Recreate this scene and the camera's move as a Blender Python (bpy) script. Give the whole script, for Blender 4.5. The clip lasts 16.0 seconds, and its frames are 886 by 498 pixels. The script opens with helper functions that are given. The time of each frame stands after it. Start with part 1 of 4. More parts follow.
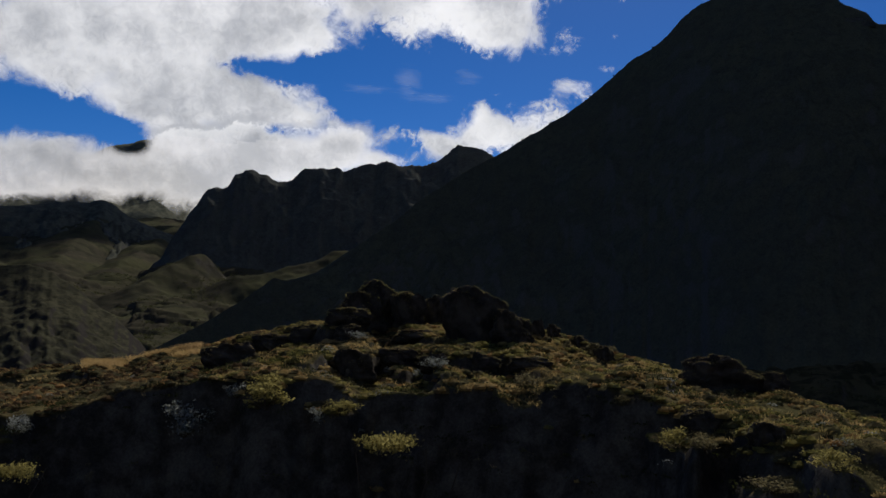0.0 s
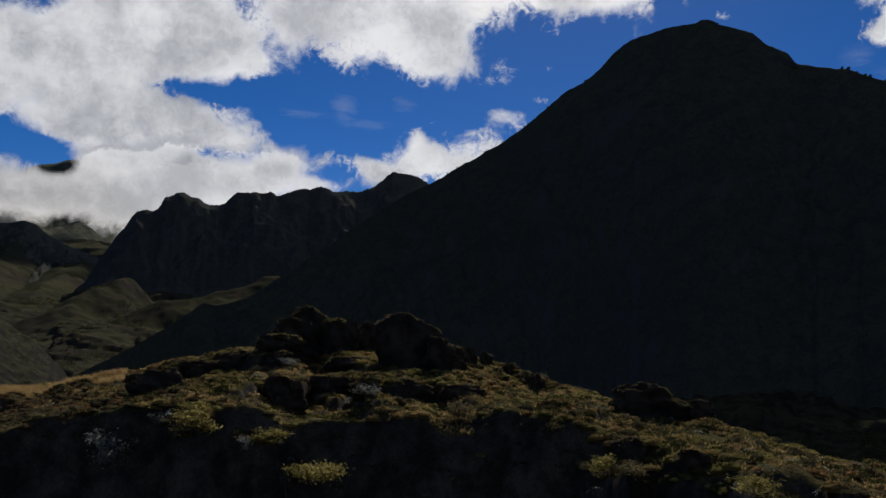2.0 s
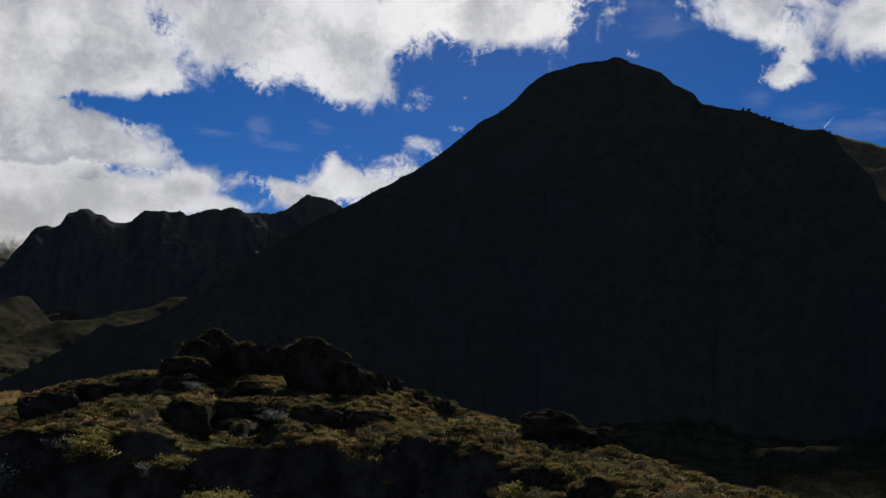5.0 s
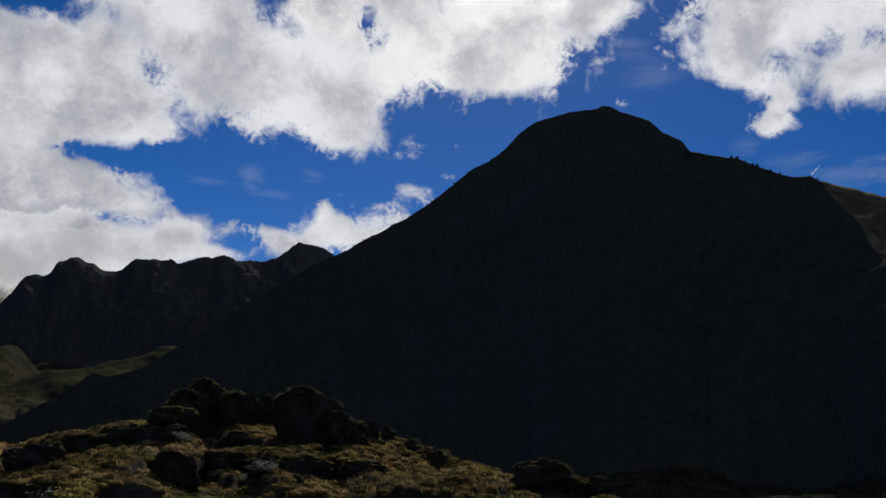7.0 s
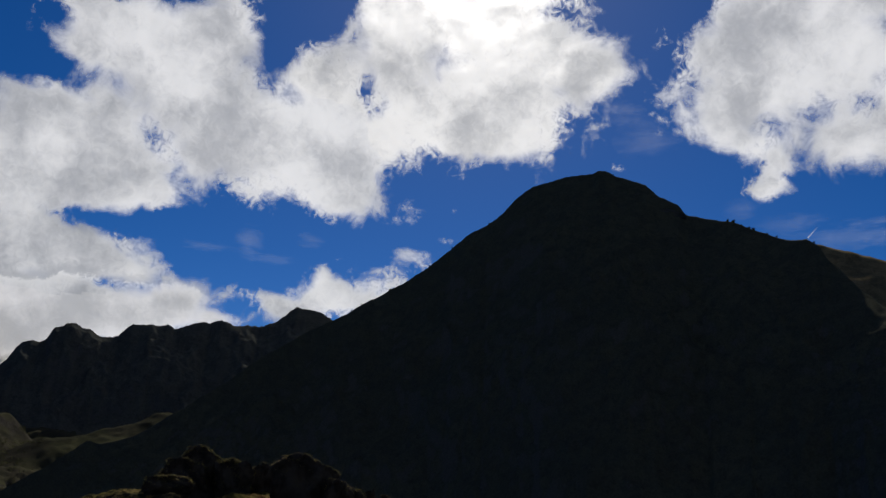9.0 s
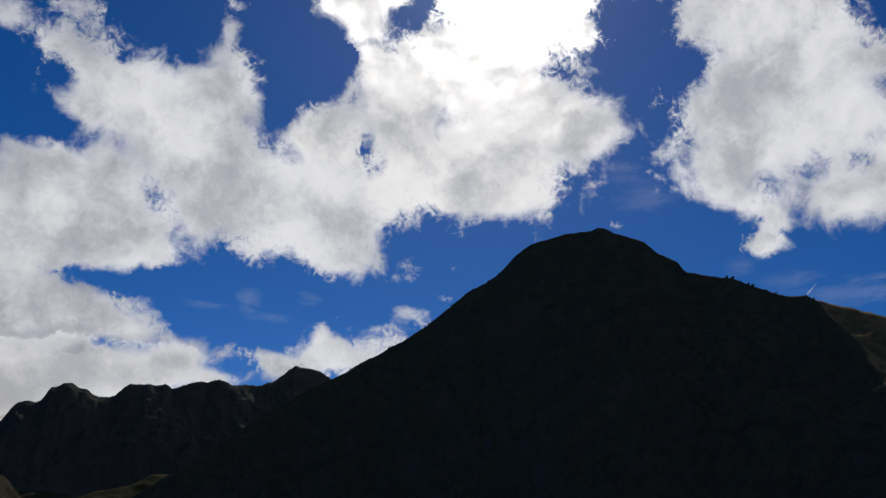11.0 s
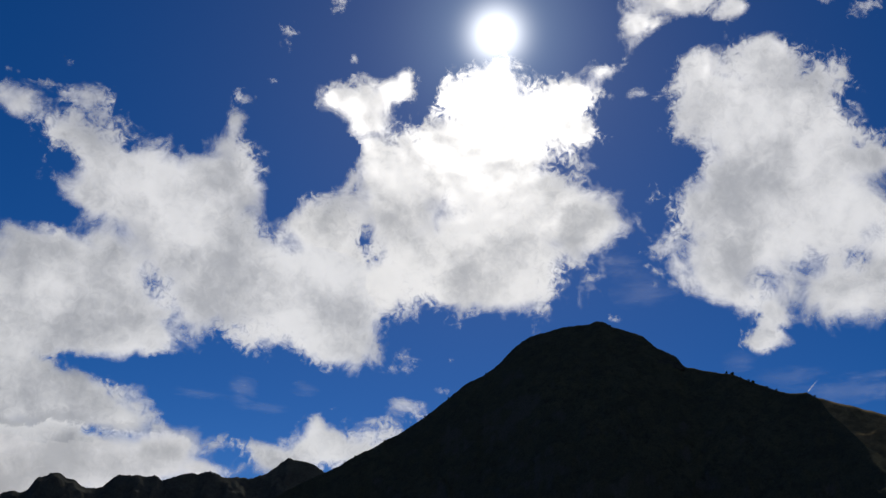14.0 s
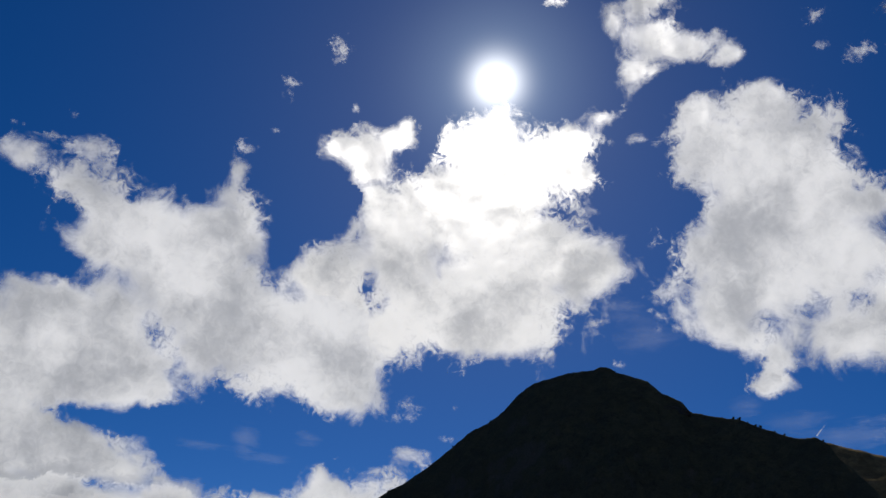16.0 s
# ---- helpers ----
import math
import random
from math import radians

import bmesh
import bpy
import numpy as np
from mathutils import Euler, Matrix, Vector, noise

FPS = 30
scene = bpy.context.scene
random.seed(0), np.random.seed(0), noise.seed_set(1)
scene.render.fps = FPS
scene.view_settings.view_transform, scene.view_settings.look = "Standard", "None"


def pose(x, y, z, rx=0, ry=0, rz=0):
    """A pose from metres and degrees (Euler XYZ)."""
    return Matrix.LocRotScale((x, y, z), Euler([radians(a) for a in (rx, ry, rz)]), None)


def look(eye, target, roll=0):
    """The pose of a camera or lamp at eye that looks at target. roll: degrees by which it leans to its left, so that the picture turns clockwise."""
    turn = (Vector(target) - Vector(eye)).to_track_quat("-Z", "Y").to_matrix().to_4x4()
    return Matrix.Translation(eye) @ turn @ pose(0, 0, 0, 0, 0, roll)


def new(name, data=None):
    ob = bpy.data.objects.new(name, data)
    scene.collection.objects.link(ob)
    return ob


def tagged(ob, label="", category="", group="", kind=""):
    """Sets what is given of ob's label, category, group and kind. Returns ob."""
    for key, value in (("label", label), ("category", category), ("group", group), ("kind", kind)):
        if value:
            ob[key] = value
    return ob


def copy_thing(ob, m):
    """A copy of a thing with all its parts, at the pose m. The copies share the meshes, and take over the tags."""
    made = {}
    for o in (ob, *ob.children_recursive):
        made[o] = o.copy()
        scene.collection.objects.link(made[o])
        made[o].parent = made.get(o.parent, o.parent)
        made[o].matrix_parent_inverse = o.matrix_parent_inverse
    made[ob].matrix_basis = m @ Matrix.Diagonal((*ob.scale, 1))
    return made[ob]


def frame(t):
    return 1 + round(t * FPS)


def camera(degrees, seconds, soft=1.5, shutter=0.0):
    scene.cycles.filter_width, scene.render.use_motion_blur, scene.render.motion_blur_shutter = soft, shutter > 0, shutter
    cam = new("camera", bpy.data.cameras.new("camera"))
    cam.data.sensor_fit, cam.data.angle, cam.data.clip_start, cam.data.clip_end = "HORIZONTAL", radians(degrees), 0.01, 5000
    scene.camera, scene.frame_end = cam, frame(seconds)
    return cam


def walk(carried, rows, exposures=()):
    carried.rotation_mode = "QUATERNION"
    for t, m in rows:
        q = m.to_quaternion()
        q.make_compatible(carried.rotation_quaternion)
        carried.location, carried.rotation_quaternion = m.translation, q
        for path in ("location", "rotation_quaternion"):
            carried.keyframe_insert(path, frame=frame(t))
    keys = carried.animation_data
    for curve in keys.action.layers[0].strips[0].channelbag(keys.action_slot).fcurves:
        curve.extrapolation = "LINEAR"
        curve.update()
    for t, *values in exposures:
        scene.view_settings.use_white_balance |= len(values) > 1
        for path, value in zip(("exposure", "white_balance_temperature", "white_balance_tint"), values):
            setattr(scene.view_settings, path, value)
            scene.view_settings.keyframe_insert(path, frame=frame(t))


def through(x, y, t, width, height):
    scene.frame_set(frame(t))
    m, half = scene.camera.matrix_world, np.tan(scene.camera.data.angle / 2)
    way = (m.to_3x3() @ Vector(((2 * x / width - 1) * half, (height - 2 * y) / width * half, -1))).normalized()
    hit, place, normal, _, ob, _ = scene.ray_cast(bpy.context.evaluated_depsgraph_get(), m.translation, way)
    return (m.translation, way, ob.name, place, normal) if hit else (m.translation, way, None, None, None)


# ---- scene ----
cam = camera(54.00, 16.0)
walk(cam, [
    (0.0, pose(0, 0, 1.7, 95.36, -2.13, -2.67)),
    (0.5, pose(0, 0, 1.7, 95.91, -2.21, -3.61)),
    (1.0, pose(0, 0, 1.7, 96.52, -2.32, -4.68)),
    (1.5, pose(0, 0, 1.7, 97.01, -2.38, -5.72)),
    (2.0, pose(0, 0, 1.7, 97.30, -2.38, -7.07)),
    (2.5, pose(0, 0, 1.7, 97.50, -2.36, -8.47)),
    (3.0, pose(0, 0, 1.7, 97.74, -2.41, -9.66)),
    (3.5, pose(0, 0, 1.7, 98.14, -2.43, -11.05)),
    (4.0, pose(0, 0, 1.7, 98.45, -2.62, -11.94)),
    (6.5, pose(0, 0, 1.7, 101.36, -2.89, -13.47)),
    (7.0, pose(0, 0, 1.7, 102.40, -2.66, -13.44)),
    (7.5, pose(0, 0, 1.7, 103.65, -2.79, -13.50)),
    (8.0, pose(0, 0, 1.7, 104.36, -2.70, -13.51)),
    (8.5, pose(0, 0, 1.7, 105.52, -2.79, -13.53)),
    (9.0, pose(0, 0, 1.7, 106.64, -2.45, -13.51)),
    (9.5, pose(0, 0, 1.7, 107.80, -2.31, -13.47)),
    (12.0, pose(0, 0, 1.7, 112.30, -2.40, -13.58)),
    (12.5, pose(0, 0, 1.7, 113.42, -2.55, -13.66)),
    (13.0, pose(0, 0, 1.7, 114.16, -2.64, -13.75)),
    (13.5, pose(0, 0, 1.7, 115.00, -2.78, -13.82)),
    (14.0, pose(0, 0, 1.7, 116.45, -2.91, -13.91)),
    (14.5, pose(0, 0, 1.7, 117.44, -2.94, -13.95)),
    (15.0, pose(0, 0, 1.7, 118.51, -2.77, -13.90)),
    (15.5, pose(0, 0, 1.7, 119.44, -2.55, -13.84)),
    (16.0, pose(0, 0, 1.7, 119.51, -2.46, -13.49)),
], exposures=[(0.0, 0.26), (1.0, 0.38), (1.5, 0.10), (2.0, 0.07), (4.0, 0.07), (6.5, 0.08), (8.5, 0.03), (12.0, -0.01), (16.0, 0.0)])

EYE = 1.7
SUN_AZ, SUN_EL = 15.9, 40.4


def heading(az, el, dist, z0=EYE):
    """A place dist metres along the ground from the viewpoint, at that bearing and elevation."""
    a = np.radians(az)
    return np.sin(a) * dist, np.cos(a) * dist, z0 + dist * np.tan(np.radians(el))


# ---- world, sun, exposure ----
world = bpy.data.worlds.new("sky")
world.use_nodes = True
scene.world = world
wn, wl = world.node_tree.nodes, world.node_tree.links
sky = wn.new("ShaderNodeTexSky")
sky.sky_type, sky.sun_disc = "NISHITA", False
sky.sun_elevation, sky.sun_rotation = radians(SUN_EL), radians(SUN_AZ)
sky.altitude, sky.air_density, sky.dust_density, sky.ozone_density = 3400, 0.85, 1.1, 3.0
wn["Background"].inputs["Strength"].default_value = 0.062
deep = wn.new("ShaderNodeHueSaturation")
deep.inputs["Saturation"].default_value = 1.36
deep.inputs["Hue"].default_value = 0.510
wl.new(sky.outputs[0], deep.inputs["Color"])


def around_sun(power, strength):
    """The sky's glare round the sun's disc, falling off with the angle from it."""
    way = wn.new("ShaderNodeTexCoord")
    dot, up, size = wn.new("ShaderNodeVectorMath"), wn.new("ShaderNodeMath"), wn.new("ShaderNodeMath")
    dot.operation, up.operation, size.operation = "DOT_PRODUCT", "POWER", "MULTIPLY"
    dot.inputs[1].default_value = Vector((math.sin(radians(SUN_AZ)) * math.cos(radians(SUN_EL)), math.cos(radians(SUN_AZ)) * math.cos(radians(SUN_EL)), math.sin(radians(SUN_EL))))
    up.inputs[1].default_value, size.inputs[1].default_value = power, strength
    wl.new(way.outputs["Generated"], dot.inputs[0])
    wl.new(dot.outputs["Value"], up.inputs[0])
    wl.new(up.outputs[0], size.inputs[0])
    return size.outputs[0]


def brighten(color, amount, tone):
    """Adds light of that tone to the sky."""
    light, both = wn.new("ShaderNodeVectorMath"), wn.new("ShaderNodeMix")
    light.operation, both.data_type, both.blend_type = "SCALE", "RGBA", "ADD"
    light.inputs[0].default_value, both.inputs[0].default_value = tone, 1.0
    wl.new(amount, light.inputs["Scale"])
    wl.new(color, both.inputs[6])
    wl.new(light.outputs[0], both.inputs[7])
    return both.outputs[2]


glare = brighten(brighten(deep.outputs[0], around_sun(300, 2.9), (0.66, 0.88, 1.0)), around_sun(2800, 26.0), (1.0, 0.99, 0.96))
wl.new(glare, wn["Background"].inputs["Color"])

sun = new("sunlight", bpy.data.lights.new("sunlight", "SUN"))
sun.data.energy, sun.data.angle, sun.data.color = 3.2, radians(0.55), (1.0, 0.95, 0.87)
sun.matrix_world = look(heading(SUN_AZ, SUN_EL, 1000), (0, 0, EYE))


# ---- helpers of this scene ----
def part(name, bm, material, parent=None, label="", smooth=True):
    """Links a bmesh as one mesh object, under parent where one is given."""
    me = bpy.data.meshes.new(name)
    bm.to_mesh(me)
    bm.free()
    if smooth:
        me.polygons.foreach_set("use_smooth", [True] * len(me.polygons))
    me.materials.append(material)
    ob = new(name, me)
    ob.parent = parent
    return tagged(ob, label)


def sheet(name, co, quads, material):
    """A mesh object of four-cornered faces."""
    me = bpy.data.meshes.new(name)
    me.vertices.add(len(co))
    me.vertices.foreach_set("co", co.astype(np.float32).ravel())
    me.loops.add(quads.size)
    me.loops.foreach_set("vertex_index", quads.ravel().astype(np.int32))
    me.polygons.add(len(quads))
    me.polygons.foreach_set("loop_start", np.arange(0, quads.size, 4, dtype=np.int32))
    me.polygons.foreach_set("use_smooth", np.ones(len(quads), bool))
    me.update(calc_edges=True)
    me.materials.append(material)
    return new(name, me)


def grid_mesh(name, X, Y, Z, material, closed=False):
    """A sheet from arrays of rows by columns."""
    n, m = X.shape
    idx = np.arange(n * m).reshape(n, m)
    if closed:
        idx = np.hstack([idx, idx[:, :1]])
    quads = np.stack([idx[:-1, :-1], idx[:-1, 1:], idx[1:, 1:], idx[1:, :-1]], -1).reshape(-1, 4)
    return sheet(name, np.stack([X, Y, Z], -1).reshape(-1, 3), quads, material)


TABLE = np.random.RandomState(7).permutation(4096)


def noise2(x, y, seed=0):
    """Gradient noise in the plane, about -0.7 to 0.7."""
    xi, yi = np.floor(x).astype(int), np.floor(y).astype(int)
    fx, fy = x - xi, y - yi
    u, v = fx * fx * fx * (fx * (fx * 6 - 15) + 10), fy * fy * fy * (fy * (fy * 6 - 15) + 10)

    def corner(i, j):
        h = TABLE[(TABLE[(xi + i + seed * 131) % 4096] + yi + j) % 4096] * (2 * np.pi / 4096)
        return np.cos(h) * (fx - i) + np.sin(h) * (fy - j)

    a = corner(0, 0) * (1 - u) + corner(1, 0) * u
    b = corner(0, 1) * (1 - u) + corner(1, 1) * u
    return a * (1 - v) + b * v


def fbm(x, y, size, octaves=5, seed=0, rough=0.5, ridged=False):
    """Fractal noise whose largest forms are size metres across."""
    total, amp, s = 0.0, 1.0, 1.0 / size
    for o in range(octaves):
        n = noise2(x * s + 17.3 * o, y * s - 9.1 * o, seed + o)
        total = total + amp * ((0.5 - 2.0 * np.abs(n)) if ridged else n)
        amp, s = amp * rough, s * 2.03
    return total


def smooth(a, b, x):
    t = np.clip((x - a) / (b - a), 0, 1)
    return t * t * (3 - 2 * t)


def profile(table, az, soft=0.0):
    """Elevation at a bearing from a list of (bearing, elevation)."""
    t = np.array(table)
    if soft:
        return sum(np.interp(az + d * soft, t[:, 0], t[:, 1]) for d in (-1, -0.5, 0, 0.5, 1)) / 5
    return np.interp(az, t[:, 0], t[:, 1])


# ---- materials ----
class Nodes:
    """Short hand for building a node material."""

    def __init__(self, name):
        self.mat = bpy.data.materials.new(name)
        self.mat.use_nodes = True
        self.t = self.mat.node_tree
        self.bsdf = self.t.nodes["Principled BSDF"]
        self.out = self.t.nodes["Material Output"]

    def add(self, kind, **values):
        n = self.t.nodes.new("ShaderNode" + kind)
        for k, v in values.items():
            n.inputs[k.replace("_", " ")].default_value = v
        return n

    def link(self, a, b):
        self.t.links.new(a, b)

    def noise(self, scale, detail=6.0, rough=0.55, distortion=0.0, coords=None, stretch=None, shift=None):
        n = self.add("TexNoise", Scale=scale, Detail=detail, Roughness=rough, Distortion=distortion)
        c = coords or self.t.nodes.new("ShaderNodeTexCoord").outputs["Object"]
        if stretch or shift:
            m = self.t.nodes.new("ShaderNodeMapping")
            m.inputs["Scale"].default_value = stretch or (1, 1, 1)
            m.inputs["Location"].default_value = shift or (0, 0, 0)
            self.link(c, m.inputs[0])
            c = m.outputs[0]
        self.link(c, n.inputs["Vector"])
        return n.outputs[0]

    def ramp(self, fac, *stops):
        r = self.t.nodes.new("ShaderNodeValToRGB")
        e = r.color_ramp.elements
        while len(e) < len(stops):
            e.new(0.5)
        for x, (p, c) in zip(e, stops):
            x.position, x.color = p, (*c, 1) if len(c) == 3 else c
        self.link(fac, r.inputs[0])
        return r.outputs[0]

    def mix(self, fac, a, b, blend="MIX"):
        m = self.t.nodes.new("ShaderNodeMix")
        m.data_type, m.blend_type = "RGBA", blend
        for socket, v in ((m.inputs[0], fac), (m.inputs[6], a), (m.inputs[7], b)):
            if hasattr(v, "is_linked"):
                self.link(v, socket)
            elif isinstance(v, tuple):
                socket.default_value = (*v, 1)
            else:
                socket.default_value = v
        return m.outputs[2]

    def math(self, op, a, b=0.0, c=0.0):
        m = self.t.nodes.new("ShaderNodeMath")
        m.operation = op
        for socket, v in zip(m.inputs, (a, b, c)):
            if hasattr(v, "is_linked"):
                self.link(v, socket)
            else:
                socket.default_value = v
        return m.outputs[0]

    def span(self, v, a, b, lo=0.0, hi=1.0):
        m = self.t.nodes.new("ShaderNodeMapRange")
        m.interpolation_type = "SMOOTHSTEP"
        for i, x in enumerate((v, a, b, lo, hi)):
            if hasattr(x, "is_linked"):
                self.link(x, m.inputs[i])
            else:
                m.inputs[i].default_value = x
        return m.outputs[0]

    def upright(self):
        """How level the surface is: 1 on flat ground, 0 on a wall."""
        g = self.t.nodes.new("ShaderNodeNewGeometry")
        s = self.t.nodes.new("ShaderNodeSeparateXYZ")
        self.link(g.outputs["Normal"], s.inputs[0])
        return s.outputs["Z"]

    def finish(self, color, rough=0.9, bump=None, strength=0.5, distance=0.1, spec=0.2):
        if hasattr(color, "is_linked"):
            self.link(color, self.bsdf.inputs["Base Color"])
        else:
            self.bsdf.inputs["Base Color"].default_value = (*color, 1)
        self.bsdf.inputs["Roughness"].default_value = rough
        self.bsdf.inputs["Specular IOR Level"].default_value = spec
        if bump is not None:
            b = self.add("Bump", Strength=strength, Distance=distance)
            self.link(bump, b.inputs["Height"])
            self.link(b.outputs[0], self.bsdf.inputs["Normal"])
        return self.mat


def slope_material(name, scale, grass, dark, rock, bare=0.5, spotty=0.35):
    """Mountain side: scrub and grass in patches, darker gullies, bare rock where it is steep."""
    n = Nodes(name)
    big, mid, fine = n.noise(scale, 6, 0.6), n.noise(scale * 7, 6, 0.65, 0.4), n.noise(scale * 60, 4, 0.7)
    spots = n.noise(scale * 20, 7, 0.68, 0.3)
    c = n.mix(n.span(mid, 0.38, 0.62), dark, grass)
    c = n.mix(n.span(spots, 0.36, 0.50), n.mix(spotty, c, tuple(0.4 * v for v in dark)), c)
    c = n.mix(n.span(big, 0.35, 0.65), c, n.mix(0.5, dark, c))
    steep = n.math("ADD", n.upright(), n.math("MULTIPLY", n.math("SUBTRACT", mid, 0.5), 0.5))
    c = n.mix(n.span(steep, bare + 0.08, bare - 0.1), c, rock)
    c = n.mix(0.5, c, n.mix(n.span(fine, 0.3, 0.7), (0.6, 0.6, 0.6), (1.25, 1.25, 1.2)), "MULTIPLY")
    return n.finish(c, 0.95, n.math("ADD", mid, n.math("ADD", n.math("MULTIPLY", spots, 0.5), n.math("MULTIPLY", fine, 0.15))), 0.6, 0.012 / scale, 0.0)


mountain_mat = slope_material("dark mountain scrub", 0.010, (0.092, 0.090, 0.060), (0.068, 0.068, 0.050), (0.092, 0.089, 0.078), 0.4)
far_mat = slope_material("far mountain scrub", 0.005, (0.088, 0.090, 0.078), (0.066, 0.067, 0.060), (0.080, 0.080, 0.078), 0.4)
valley_mat = slope_material("valley scrub", 0.005, (0.150, 0.148, 0.104), (0.078, 0.079, 0.060), (0.12, 0.115, 0.105), 0.5, 0.5)
cone_mat = slope_material("grey-green far slope", 0.006, (0.100, 0.100, 0.076), (0.060, 0.062, 0.051), (0.09, 0.088, 0.08), 0.5, 0.4)
hill_mat = slope_material("rough hill scrub", 0.022, (0.066, 0.063, 0.040), (0.034, 0.033, 0.023), (0.034, 0.031, 0.028), 0.80, 0.7)
brown_mat = slope_material("brown back slope", 0.005, (0.24, 0.18, 0.10), (0.12, 0.10, 0.06), (0.19, 0.17, 0.15))


def ground_material():
    n = Nodes("heath ground")
    big, mid, fine = n.noise(0.12, 6, 0.6, 0.3), n.noise(0.9, 6, 0.65), n.noise(9.0, 4, 0.6)
    wide, patchy = n.noise(0.008, 6, 0.6), n.noise(0.02, 8, 0.65, 0.4)
    c = n.mix(n.span(mid, 0.36, 0.60), (0.040, 0.035, 0.020), (0.125, 0.094, 0.046))
    c = n.mix(n.span(big, 0.42, 0.60), c, n.mix(mid, (0.045, 0.044, 0.022), (0.120, 0.104, 0.046)))
    c = n.mix(n.span(wide, 0.42, 0.62, 0.0, 0.6), c, (0.070, 0.064, 0.034))
    away = n.t.nodes.new("ShaderNodeVectorMath")
    away.operation = "LENGTH"
    n.link(n.t.nodes.new("ShaderNodeTexCoord").outputs["Object"], away.inputs[0])
    far = n.math("ADD", away.outputs["Value"], n.math("MULTIPLY", n.math("SUBTRACT", big, 0.5), 80.0))
    tussock = n.noise(0.16, 9, 0.72)
    c = n.mix(n.span(tussock, 0.38, 0.56), n.mix(0.6, c, (0.018, 0.018, 0.010)), c)
    patch = n.noise(0.035, 6, 0.62, 0.5)
    c = n.mix(n.span(patch, 0.49, 0.62, 0.0, 0.55), c, n.mix(mid, (0.025, 0.027, 0.014), (0.07, 0.066, 0.032)))
    # the valley: green meadows, brown heath, drifts of dark scrub
    meadow = n.mix(n.span(wide, 0.40, 0.60), (0.045, 0.041, 0.030), (0.054, 0.054, 0.031))
    meadow = n.mix(n.span(n.noise(0.05, 5, 0.55, 0.3), 0.52, 0.66, 0.0, 0.5), meadow, (0.074, 0.066, 0.043))
    meadow = n.mix(n.span(patchy, 0.51, 0.60, 0.0, 0.75), meadow, (0.028, 0.028, 0.020))
    meadow = n.mix(n.span(tussock, 0.56, 0.68, 0.0, 0.5), meadow, (0.030, 0.031, 0.020))
    c = n.mix(n.span(far, 90.0, 170.0), c, meadow)
    # east bank: the cloud shade over it is put into the colour as darker ground
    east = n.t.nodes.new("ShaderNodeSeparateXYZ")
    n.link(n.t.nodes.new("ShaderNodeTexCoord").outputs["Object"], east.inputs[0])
    bank_shade = n.math("ADD", n.math("SUBTRACT", east.outputs["X"], n.math("MULTIPLY", east.outputs["Y"], 0.15)), n.math("MULTIPLY", n.math("SUBTRACT", wide, 0.5), 60.0))
    c = n.mix(n.span(bank_shade, 22.0, 42.0), c, n.mix(n.span(big, 0.4, 0.6), (0.026, 0.026, 0.016), (0.060, 0.055, 0.032)))
    steep = n.math("ADD", n.upright(), n.math("MULTIPLY", n.math("SUBTRACT", mid, 0.5), 0.4))
    c = n.mix(n.span(steep, 0.78, 0.60), c, n.mix(n.span(n.math("ADD", n.math("MULTIPLY", mid, 0.6), n.math("MULTIPLY", tussock, 0.4)), 0.40, 0.62), (0.030, 0.027, 0.024), (0.086, 0.079, 0.069)))
    c = n.mix(0.5, c, n.mix(n.span(fine, 0.3, 0.7), (0.5, 0.5, 0.5), (1.3, 1.28, 1.2)), "MULTIPLY")
    return n.finish(c, 0.95, n.math("ADD", n.math("MULTIPLY", mid, 0.7), n.math("MULTIPLY", fine, 0.12)), 0.7, 0.3, 0.0)


ground_mat = ground_material()


